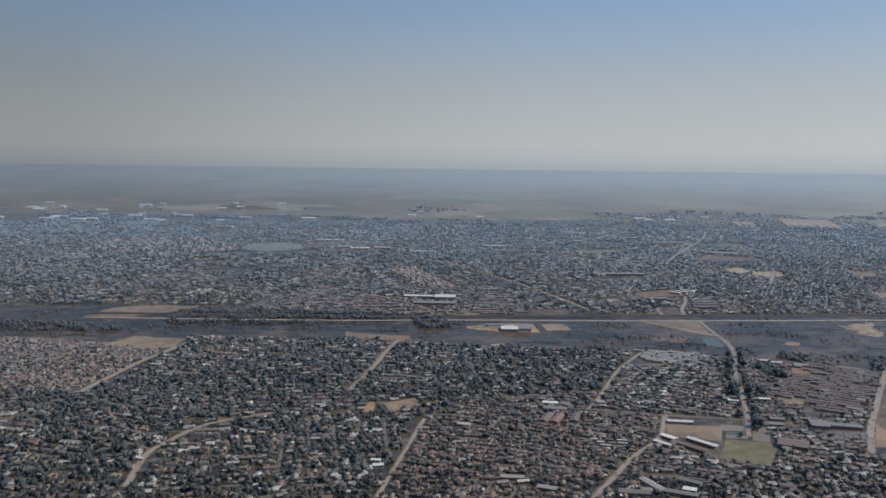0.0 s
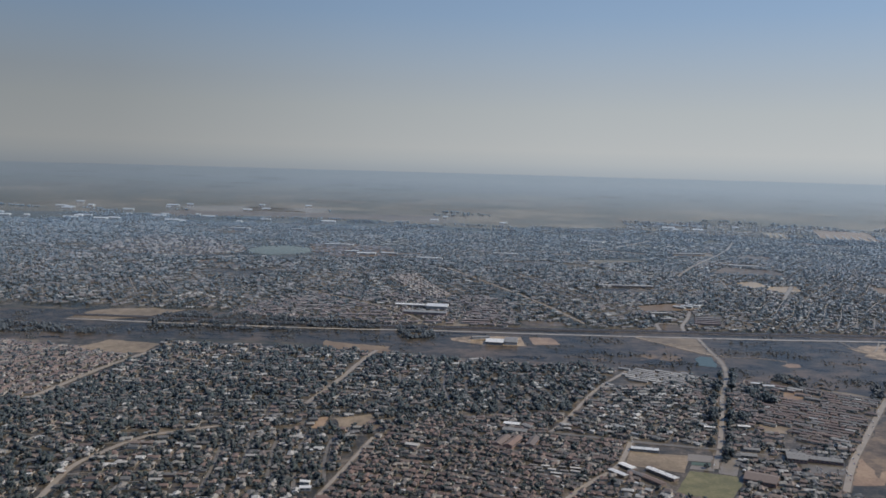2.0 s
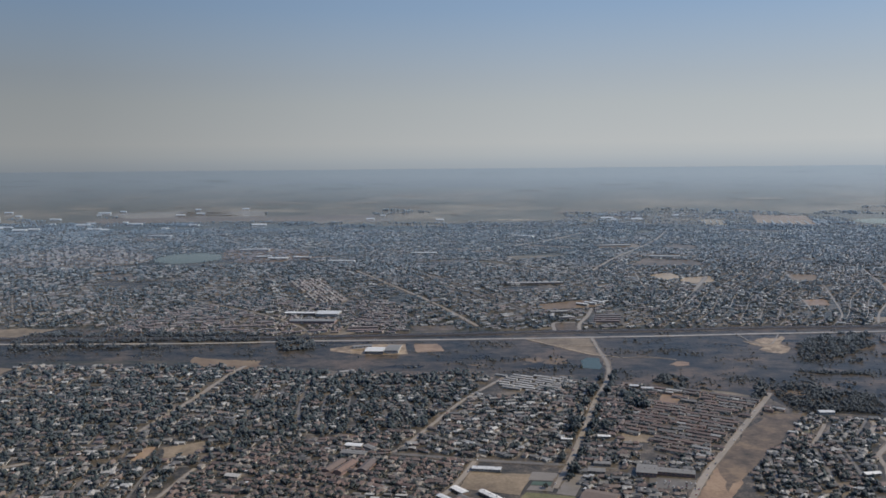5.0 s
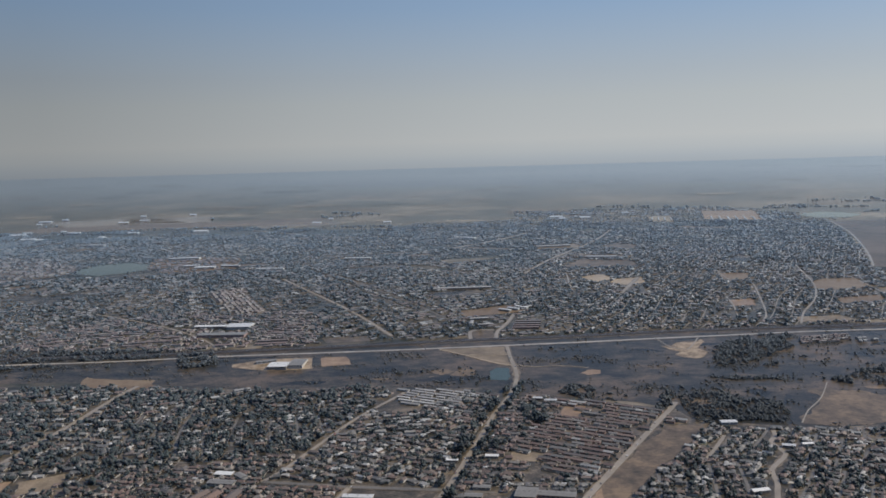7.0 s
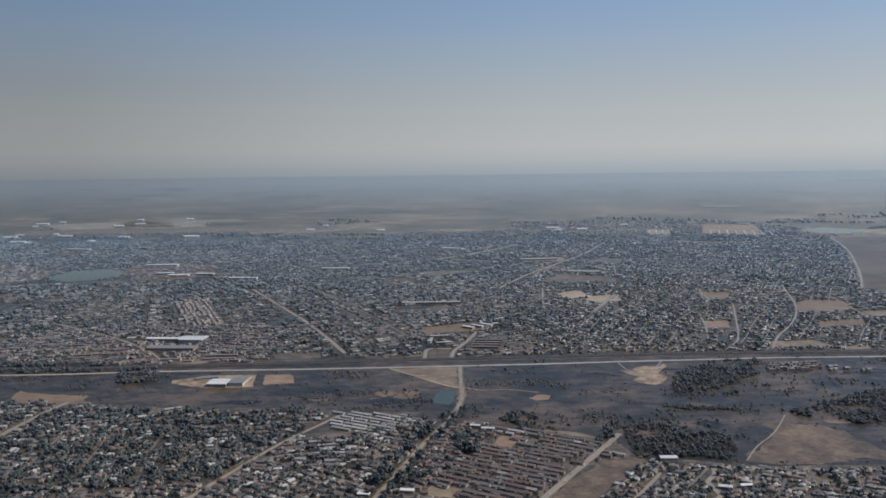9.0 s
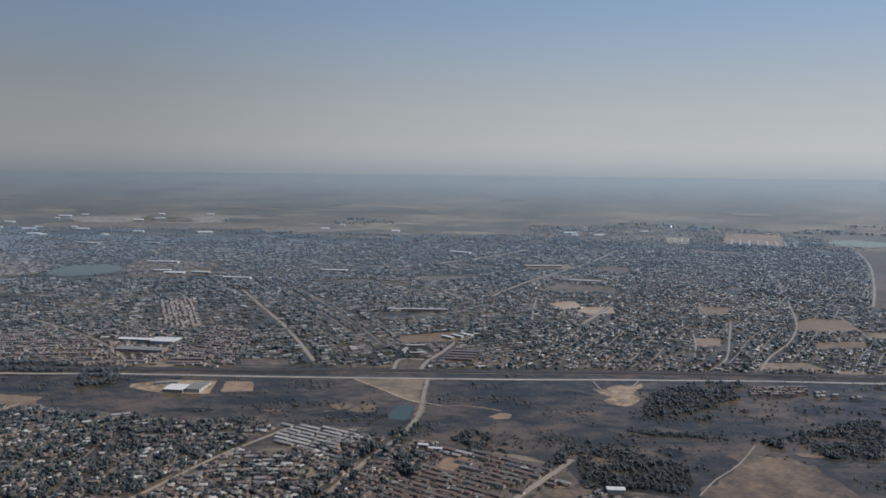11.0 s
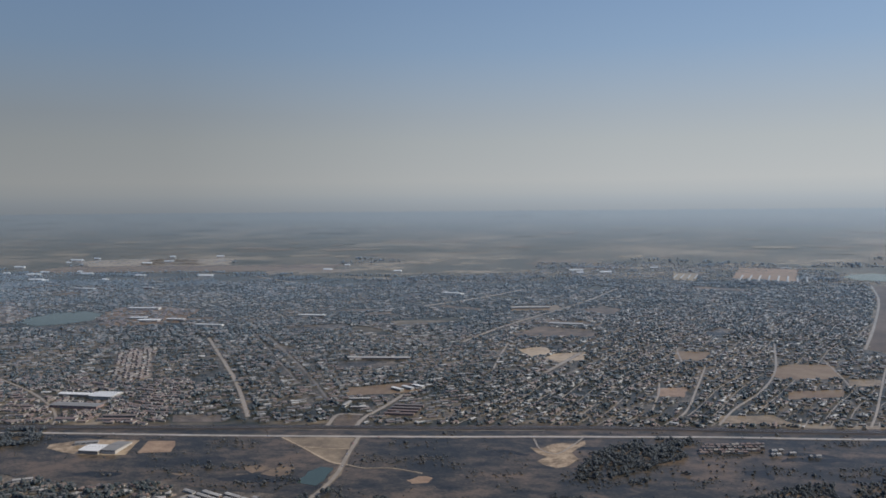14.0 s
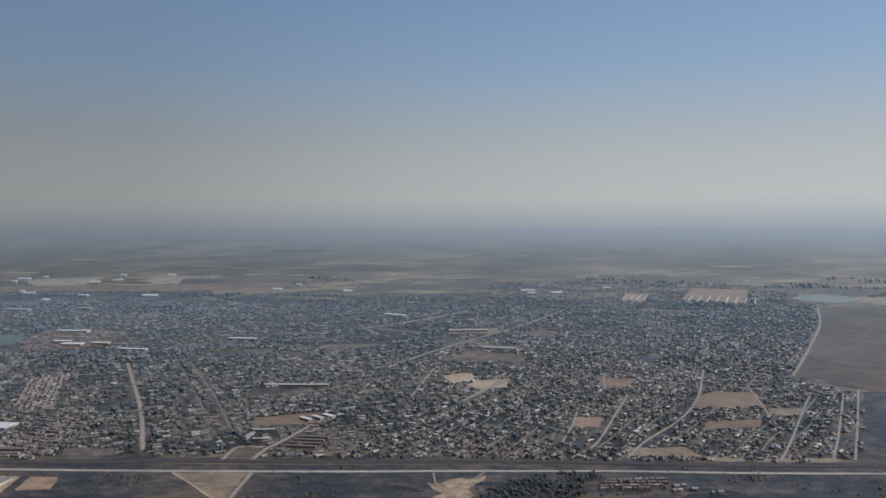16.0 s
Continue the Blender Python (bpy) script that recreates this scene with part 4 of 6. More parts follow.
hall("apartment_block", 104, 640, 20, 6, 4.0, 75, M["roof_row"], B, 1.4, "brown-roofed brick apartment block in a row", "apartments", 6)
hall("shop", 289, 633, 13, 16, 4.0, -14, M["roof_grey"], B, 0.5, "grey-roofed supermarket beside its car park", "shop", 5, 4)
hall("shop", 307, 630, 24, 8, 3.5, -14, M["roof_grey"], B, 0.5, "long pale shop row facing a car park", "shop", 8, 5)
hall("church_hall", 251, 588, 20, 17, 4.0, -25, M["roof_row"], B, 2.2, "wide red-brown tiled hall", "hall", 5)
hall("clubhouse", 256, 633, 11, 6, 2.8, -10, M["roof_grey"], G1, 0.5, "pale club building beside a paved court", "clubhouse", 4)
hall("clubhouse", 262, 646, 11, 5, 2.8, -10, M["roof_grey"], G1, 0.5, "pale twin club building", "clubhouse", 4)
hall("warehouse", 78, 956, 19, 20, 4.0, -4, W, M["wall_one"], 1.0, "white-roofed warehouse on a sandy yard", "warehouse", 6, 6)
hall("warehouse", 96, 962, 14, 28, 4.0, -4, M["roof_grey"], M["wall_one"], 1.0, "grey-roofed warehouse on a sandy yard", "warehouse", 5, 6)
hall("warehouse", 62, 972, 20, 6, 3.0, 20, M["roof_grey"], M["wall_one"], 0.8, "low grey-roofed store shed in the yard", "warehouse", 4)
hall("shopping_centre", 5, 1115, 27, 24, 3.6, -4, W, M["wall_one"], 2.4, "long bright white-roofed shopping centre", "shop", 12, 10)
hall("shopping_centre", -30, 1116, 38, 10, 3.2, -4, W, M["wall_one"], 1.3, "long low white-roofed shop wing", "shop", 12, 6)
hall("warehouse", -8, 1078, 54, 15, 4.0, -4, M["roof_grey"], B, 0.8, "long grey warehouse with dark brick front", "warehouse", 10, 8)
for dx, dy in ((0, 0), (11, 6), (22, 12)):
    hall("school_block", 320 + dx, 1156 + dy, 16, 5, 3.2, -40, W, G1, 0.8, "white-roofed school block in a row of three", "school", 3)
hall("factory", 272, 1299, 80, 9, 2.6, 2, M["roof_pale"], G1, 0.7, "very long pale-roofed factory", "factory", 14, 8)
hall("factory", 515, 1545, 50, 16, 2.6, -12, M["roof_pale"], G1, 0.7, "pale-roofed factory among trees", "factory", 8, 5)
hall("warehouse", -224, 1683, 56, 14, 5.0, 0, W, G1, 0.7, "long white-roofed warehouse by the lake", "warehouse", 8, 5)
hall("warehouse", -150, 1545, 34, 16, 4.0, 0, W, G1, 0.7, "white-roofed warehouse near the lake", "warehouse", 6, 4)
hall("warehouse", -180, 1570, 26, 14, 4.0, 8, W, G1, 0.7, "white-roofed store near the lake", "warehouse", 5, 4)
hall("warehouse", -110, 1556, 30, 10, 4.0, -5, W, G1, 0.7, "pale long store near the lake", "warehouse", 5, 4)
hall("school_block", 100, 1612, 46, 10, 4.0, -6, W, G1, 0.8, "long pale-roofed school block among trees", "school", 8)
hall("school_block", -34, 1505, 46, 8, 4.0, -6, W, G1, 0.8, "long pale-roofed school block among trees", "school", 8)
hall("factory", 459, 1727, 66, 14, 3.6, 8, M["roof_pale"], G1, 0.7, "long pale-roofed shed beside a road", "factory", 8, 5)
hall("factory", 300, 1944, 50, 12, 3.6, -30, W, G1, 0.7, "white-roofed shed among far trees", "factory", 6, 5)
hall("factory", -520, 2006, 60, 12, 3.6, -15, W, G1, 0.7, "long white-roofed shed in dark trees", "factory", 6, 5)
hall("factory", -385, 2030, 24, 10, 3.6, 4, W, G1, 0.7, "white-roofed store in dark trees", "factory", 4, 5)
hall("school_block", 286, 1118, 22, 4, 2.8, 6, M["roof_pale"], G1, 0.7, "pale-roofed school wing round a yard", "school", 6)
hall("school_block", 276, 1100, 20, 4, 2.8, 82, M["roof_pale"], G1, 0.7, "pale-roofed school wing round a yard", "school", 6)
hall("school_block", 292, 1090, 18, 4, 2.8, 6, M["roof_pale"], G1, 0.7, "pale-roofed school wing round a yard", "school", 6)
for k in range(4):
    hall("terrace", 336 + k * 2.0, 1072 + k * 9.0, 30, 4, 2.6, -4, M["roof_row"], B, 1.0, "brown-roofed terrace beside the railway road", "terrace", 7)
hall("white_house", 457, 756, 12, 6, 3.0, 0, W, G1, 0.7, "white-roofed building at the suburb's edge", "house", 4)
hall("white_house", 272, 700, 9, 4, 2.6, -8, W, G1, 0.7, "small bright white-roofed house", "house", 3)
hall("white_house", 244, 694, 8, 3, 2.6, -8, W, G1, 0.7, "small bright white-roofed roadside house", "house", 3)

for x, y, l, d, deg, kind, label in (
        (46, 520, 17, 6, -4, M["roof_pale"], "cream-roofed villa among dark trees"), (39, 511, 9, 5, 20, M["roof_dull"], "wide brown-grey villa roof"), (52, 513, 9, 4, 15, M["roof_pale"], "pale-roofed side house of a villa"),
        (66, 503, 14, 6, -22, M["roof_pale"], "pale-roofed long house at a roadside"), (132, 510, 26, 6, -68, M["roof_pale"], "long pale-roofed college wing"), (146, 497, 24, 6, -25, M["roof_grey"], "long grey-roofed college wing"),
        (157, 516, 16, 5, -35, M["roof_grey"], "low grey-roofed college block"), (119, 498, 24, 8, -8, M["roof_dull"], "wide tan-grey college hall roof"), (153, 503, 9, 6, -25, W, "small pale-roofed college house"),
        (-42, 547, 7, 4, -5, W, "bright white-roofed garden house"), (-40, 538, 8, 5, 10, W, "pale-roofed house beside a pool"), (18, 624, 11, 6, -15, M["roof_pale"], "broad pale-roofed house between gardens"),
        (481, 702, 10, 5, -18, W, "white-roofed house of the eastern suburb"), (495, 704, 9, 4, 5, W, "white-roofed house of the eastern suburb"), (432, 627, 13, 5, 12, W, "wide white-roofed house of the eastern suburb"),
        (330, 823, 12, 4, -10, W, "pale-roofed row at the marsh's edge"), (320, 830, 9, 4, -10, W, "pale-roofed row at the marsh's edge"), (58, 880, 17, 5, 28, M["roof_pale"], "pale-roofed hall at the marsh's edge"),
        (5, 1036, 24, 9, 4, M["roof_row"], "red-roofed terrace beside the railway"), (55, 1037, 40, 6, 4, M["roof_row"], "long red-roofed terrace beside the railway"), (55, 1048, 40, 5, 4, M["roof_row"], "long brown-roofed terrace beside houses")):
    hall("building", x, y, l * 0.85, d * 0.85, 3.0, deg, kind, G1, 1.0, label, "building", max(2, int(l / 4)))
prng = np.random.default_rng(8)
for k in range(14):
    hall("carport", 104 + (k % 4) * 8.6 + (k // 4) * 1.5 + prng.normal(0, 0.8), 597 - (k // 4) * 6.0 - (k % 4) * 1.4 + prng.normal(0, 0.7), prng.uniform(3.5, 7.5), 2.2, 1.8, -10 + prng.normal(0, 4), M["roof_pale"] if k % 2 else M["roof_dull"], G1, 0.3, "white sheet-roofed carport between houses", "carport")

# ---- mass of houses ----
def warp(x, y, much):
    """Bends straight rows a little, as streets bend."""
    v = [noise.noise_vector((px * 0.011, py * 0.011, 4.0)) for px, py in zip(x, y)]
    return x + much * np.array([q.x for q in v]), y + much * np.array([q.y for q in v])


def lots(poly, deg, lot_w, lot_d, street, seed, keep=1.0, block=95.0):
    """Plots in rows along streets, block by block: places, angles, and runs of street."""
    r = np.random.default_rng(seed)
    xs_, ys_ = [p[0] for p in poly], [p[1] for p in poly]
    sx, sy = np.meshgrid(np.arange(min(xs_) - block / 2, max(xs_) + block, block), np.arange(min(ys_) - block / 2, max(ys_) + block, block))
    sx, sy = sx.ravel() + r.uniform(-0.4, 0.4, sx.size) * block, sy.ravel() + r.uniform(-0.4, 0.4, sy.size) * block
    per = 2 * lot_d + street
    X, Y, A, BASE, SX, SY, RUN = [], [], [], [], [], [], []
    run = 0
    for k in range(len(sx)):
        a = radians(deg + (r.choice([0, 0, 0, 90, 18, -18]) if block < 150 else r.normal(0, 3)))
        c, s = math.cos(a), math.sin(a)
        us = np.arange(-block * 1.1, block * 1.1, lot_w)
        for v0 in np.arange(-block * 1.1, block * 1.1, per):
            for row, turn in ((0.5 * lot_d + street / 2, 0), (1.5 * lot_d + street / 2, math.pi)):
                u = us + r.normal(0, lot_w * 0.13, len(us))
                v = v0 + row + r.normal(0, lot_d * 0.13, len(us))
                X.append(sx[k] + u * c - v * s)
                Y.append(sy[k] + u * s + v * c)
                A.append(a + turn + r.choice([0, 0, 0, math.pi / 2], len(us)) + r.normal(0, 0.10, len(us)))
                near_k = np.argmin((X[-1][:, None] - sx[None]) ** 2 + (Y[-1][:, None] - sy[None]) ** 2, 1) == k
                X[-1], Y[-1], A[-1] = X[-1][near_k], Y[-1][near_k], A[-1][near_k]
                BASE.append(np.full(near_k.sum(), a))
            u = np.arange(-block * 1.1, block * 1.1, 8.0)
            px, py = sx[k] + u * c - v0 * s, sy[k] + u * s + v0 * c
            here = np.argmin((px[:, None] - sx[None]) ** 2 + (py[:, None] - sy[None]) ** 2, 1) == k
            SX.append(px[here])
            SY.append(py[here])
            RUN.append(np.full(here.sum(), run))
            run += 1
    x, y, an = np.concatenate(X), np.concatenate(Y), np.concatenate(A)
    base = np.concatenate(BASE)
    ok = inside(poly, x, y)
    x, y, an, base = x[ok], y[ok], an[ok], base[ok]
    x, y = warp(x, y, 9.0)
    ok = ~shut_out(x, y)
    x, y, an, base = x[ok], y[ok], an[ok], base[ok]
    built = r.random(len(x)) < keep
    px, py, rid = np.concatenate(SX), np.concatenate(SY), np.concatenate(RUN)
    good = inside(poly, px, py)
    px, py, rid = px[good], py[good], rid[good]
    px, py = warp(px, py, 9.0)
    good = ~shut_out(px, py, 0)
    streets = []
    for q in np.unique(rid):
        at = np.where((rid == q) & good)[0]
        if len(at) > 2 and at[-1] - at[0] == len(at) - 1:
            streets.append(list(zip(px[at], py[at])))
    return x[built], y[built], an[built], streets, (x, y, base)


def many_houses(name, x, y, a, l, d, h, rise, hip, roof, label, wing=0.5, seed=1):
    """All the farther houses of a district in one mesh."""
    r = np.random.default_rng(seed)
    n = len(x)
    L, D = l * r.uniform(0.6, 1.4, n), d * r.uniform(0.7, 1.25, n)
    Hh, R = h * r.uniform(0.9, 1.15, n), rise * r.uniform(0.7, 1.2, n)
    hip_ = np.where(r.random(n) < 0.6, hip, 0.0)
    has, two = r.random(n) < wing, r.random(n) < wing * 0.6
    side, side2 = r.choice([-1, 1], n) * L * 0.27, r.choice([-1, 1], n) * L * r.uniform(0.1, 0.5, n)
    # wings are shorter houses turned a quarter, before and behind
    wx, wy = x + np.cos(a) * side + np.sin(a) * D * 0.6, y + np.sin(a) * side - np.cos(a) * D * 0.6
    vx, vy = x + np.cos(a) * side2 - np.sin(a) * D * 0.55, y + np.sin(a) * side2 + np.cos(a) * D * 0.55
    whose = np.r_[np.arange(n), np.where(has)[0], np.where(two)[0]]
    X, Y, A = np.r_[x, wx[has], vx[two]], np.r_[y, wy[has], vy[two]], np.r_[a, a[has] + math.pi / 2, a[two] + math.pi / 2]
    L, D = np.r_[L, D[has] * 1.1, D[two] * 0.9], np.r_[D, L[has] * 0.42, L[two] * 0.3]
    Hh, R, hip_ = np.r_[Hh, Hh[has] - 0.1, Hh[two] - 0.2], np.r_[R, R[has] * 0.75, R[two] * 0.5], np.r_[hip_, hip_[has], hip_[two]]
    tones = r.random((n, 2))[whose]
    n = len(X)
    Z = height(Y)
    o = 0.25
    ridge = np.maximum(0.05, L / 2 + o - hip_ * (D / 2 + o))
    sx, sy = np.array([-1, 1, 1, -1]), np.array([-1, -1, 1, 1])
    V = np.zeros((n, 18, 3))
    for i in range(4):
        V[:, i] = np.c_[sx[i] * L / 2, sy[i] * D / 2, np.full(n, -1.0)]
        V[:, 4 + i] = np.c_[sx[i] * L / 2, sy[i] * D / 2, Hh]
        V[:, 8 + i] = np.c_[sx[i] * (L / 2 + o), sy[i] * (D / 2 + o), Hh + 0.02]
        V[:, 12 + i] = np.c_[sx[i] * (L / 2 + o), sy[i] * (D / 2 + o), Hh - 0.1]
    V[:, 16] = np.c_[-ridge, np.zeros(n), Hh + R]
    V[:, 17] = np.c_[ridge, np.zeros(n), Hh + R]
    c, s = np.cos(A)[:, None], np.sin(A)[:, None]
    P = np.stack([X[:, None] + V[..., 0] * c - V[..., 1] * s, Y[:, None] + V[..., 0] * s + V[..., 1] * c, Z[:, None] + V[..., 2]], -1)
    faces = [(0, 1, 5, 4), (1, 2, 6, 5), (2, 3, 7, 6), (3, 0, 4, 7), (8, 9, 17, 16), (10, 11, 16, 17), (9, 10, 17), (11, 8, 16),
             (12, 13, 9, 8), (13, 14, 10, 9), (14, 15, 11, 10), (15, 12, 8, 11)]
    sizes = np.array([len(q) for q in faces])
    flat = np.concatenate([np.array(q) for q in faces])
    loops = (np.arange(n)[:, None] * 18 + flat[None]).ravel()
    idx = np.tile([0] * 4 + [1] * 8, n)
    return tagged(quick(name, P.reshape(-1, 3), np.tile(sizes, n), loops, [M["walls"], roof], idx, tone=np.repeat(tones, [4, 8] * 1, axis=1).ravel()), label, "houses", kind="stuff")


def many_walls(x, y, a, wide, deep, near, seed):
    """Garden walls between the plots of a district, in one mesh."""
    r = np.random.default_rng(seed)
    runs = []
    for share, u, w, along, length in ((0.8 if near else 0.2, 0.5 * wide, 0.0, math.pi / 2, deep), (0.55 if near else 0.12, 0.0, 0.5 * deep, 0.0, wide), (0.3 if near else 0.0, 0.0, -0.5 * deep, 0.0, wide)):
        got = r.random(len(x)) < share
        b = a[got]
        runs.append(np.c_[x[got] + u * np.cos(b) - w * np.sin(b), y[got] + u * np.sin(b) + w * np.cos(b), b + along + r.normal(0, 0.05, got.sum()), length * r.uniform(0.4, 1.0, got.sum()), r.uniform(0.45, 0.95, got.sum())])
    q = np.concatenate(runs)
    q = q[~shut_out(q[:, 0], q[:, 1], 1.0)]
    corner = np.array([(-0.5, -1), (0.5, -1), (0.5, 1), (-0.5, 1)])
    u, w = corner[None, :, 0] * q[:, 3:4], np.broadcast_to(corner[None, :, 1] * 0.11, (len(q), 4))
    c, s = np.cos(q[:, 2:3]), np.sin(q[:, 2:3])
    px, py = q[:, 0:1] + u * c - w * s, q[:, 1:2] + u * s + w * c
    ground = height(py)
    v = np.concatenate([np.stack([px, py, ground - 0.3], -1), np.stack([px, py, ground + q[:, 4:5]], -1)], 1)
    faces = np.array([(0, 1, 5, 4), (1, 2, 6, 5), (2, 3, 7, 6), (3, 0, 4, 7), (4, 5, 6, 7)])
    loops = (np.arange(len(q))[:, None] * 8 + faces.ravel()[None]).ravel()
    return tagged(quick("garden_walls", v.reshape(-1, 3), [4] * (5 * len(q)), loops, [M["yard_wall"]]), "plastered and brick walls between the gardens", "garden walls", kind="stuff")


# ---- trees ----
TET = np.array([(0.94, 0, -0.33), (-0.47, 0.82, -0.33), (-0.47, -0.82, -0.33), (0, 0, 1)], float)
TET_F = np.array([(0, 2, 1), (0, 1, 3), (1, 2, 3), (2, 0, 3)])


def crown(clumps, seed, tall=1.0, loose=1.0):
    """Many small tilted leaf clumps round a crown of radius about 1, centre at height 0.95."""
    r = np.random.default_rng(seed)
    vs, fs = [], []
    for k in range(int(2 * clumps)):
        dirn = r.normal(size=3)
        dirn /= np.linalg.norm(dirn)
        rad = r.uniform(0.2, 0.9) * loose
        c = dirn * rad * np.array([1, 1, 0.7 * tall]) + np.array([0, 0, 0.95 * tall])
        size = r.uniform(0.6, 1.35) * 1.3 / (2 * clumps) ** 0.36
        q = TET * r.uniform(0.7, 1.3, (4, 1)) * size * np.array([1, 1, 0.8])
        t = Euler(r.uniform(-3, 3, 3)).to_matrix()
        vs.append(q @ np.array(t).T + c)
        fs.append(TET_F + 4 * k)
    return np.concatenate(vs), np.concatenate(fs)


def stem(seed, sides=4, limbs=0):
    """A tapered trunk, with limbs that reach up into the crown."""
    r = np.random.default_rng(seed)
    vs, fs, base = [], [], 0
    legs = [((0, 0, -0.15), (0, 0, 0.85), 0.12, 0.06)]
    for k in range(limbs):
        w = r.uniform(0, 6.3)
        legs.append(((0, 0, 0.4), (math.cos(w) * 0.55, math.sin(w) * 0.55, 1.1), 0.06, 0.025))
    for p, q, ra, rb in legs:
        for (cx, cy, cz), rad in ((p, ra), (q, rb)):
            for i in range(sides):
                w = 2 * math.pi * i / sides
                vs.append((cx + rad * math.cos(w), cy + rad * math.sin(w), cz))
        for i in range(sides):
            j = (i + 1) % sides
            fs.append((base + i, base + j, base + sides + j))
            fs.append((base + i, base + sides + j, base + sides + i))
        base += 2 * sides
    return np.array(vs), np.array(fs)


def many_trees(name, x, y, size, clumps, label, seed=1, tall=(0.9, 1.25), leaf="leaf", trunk=True):
    """A mass of trees that nobody could count, in one mesh."""
    r = np.random.default_rng(seed)
    kinds = []
    for k in range(7):
        v, f = crown(clumps, seed * 31 + k, r.uniform(*tall), r.uniform(0.8, 1.15))
        idx = np.zeros(len(f))
        if trunk:
            tv, tf = stem(k, 3)
            f = np.concatenate([f, tf + len(v)])
            idx = np.r_[idx, np.ones(len(tf))]
            v = np.concatenate([v, tv])
        kinds.append((v, f, idx))
    pick = r.integers(0, 7, len(x))
    V, F, I, base = [], [], [], 0
    for k, (v, f, idx) in enumerate(kinds):
        at = np.where(pick == k)[0]
        if not len(at):
            continue
        a, s = r.uniform(0, 6.3, len(at)), size * np.clip(np.exp(r.normal(-0.08, 0.38, len(at))), 0.4, 2.1)
        c, sn = np.cos(a)[:, None], np.sin(a)[:, None]
        P = np.stack([x[at, None] + s[:, None] * (v[None, :, 0] * c - v[None, :, 1] * sn), y[at, None] + s[:, None] * (v[None, :, 0] * sn + v[None, :, 1] * c),
                      height(y[at])[:, None] + s[:, None] * v[None, :, 2]], -1)
        V.append(P.reshape(-1, 3))
        F.append((np.arange(len(at))[:, None, None] * len(v) + f[None] + base).reshape(-1, 3))
        I.append(np.tile(idx, len(at)))
        base += len(at) * len(v)
    F = np.concatenate(F)
    return tagged(quick(name, np.concatenate(V), [3] * len(F), F.ravel(), [M[leaf], M["bark"]], np.concatenate(I), smooth=True), label, "trees", kind="stuff")


def near_tree(seed, clumps=46, tall=1.0):
    base = new("tree")
    v, f = stem(seed, 6, 5)
    quick("trunk", v, [3] * len(f), f.ravel(), [M["bark"]], parent=base)
    v, f = crown(clumps, seed + 100, tall)
    quick("crown", v, [3] * len(f), f.ravel(), [M["leaf_one"]], parent=base)
    return base


def scatter(poly, spacing, seed, keep=1.0, gap=1.0, clump=0.0, low=-0.45, high=0.35):
    r = np.random.default_rng(seed)
    xs, ys = [p[0] for p in poly], [p[1] for p in poly]
    n = int((max(xs) - min(xs)) * (max(ys) - min(ys)) / spacing ** 2)
    x, y = r.uniform(min(xs), max(xs), n), r.uniform(min(ys), max(ys), n)
    ok = inside(poly, x, y)
    if keep < 1:
        ok &= r.random(n) < keep
    x, y = x[ok], y[ok]
    if clump:
        dens = np.array([noise.noise((px * clump, py * clump, seed)) for px, py in zip(x, y)])
        k = dens > r.uniform(low, high, len(x))
        x, y = x[k], y[k]
    k = ~shut_out(x, y, gap)
    return x[k], y[k]


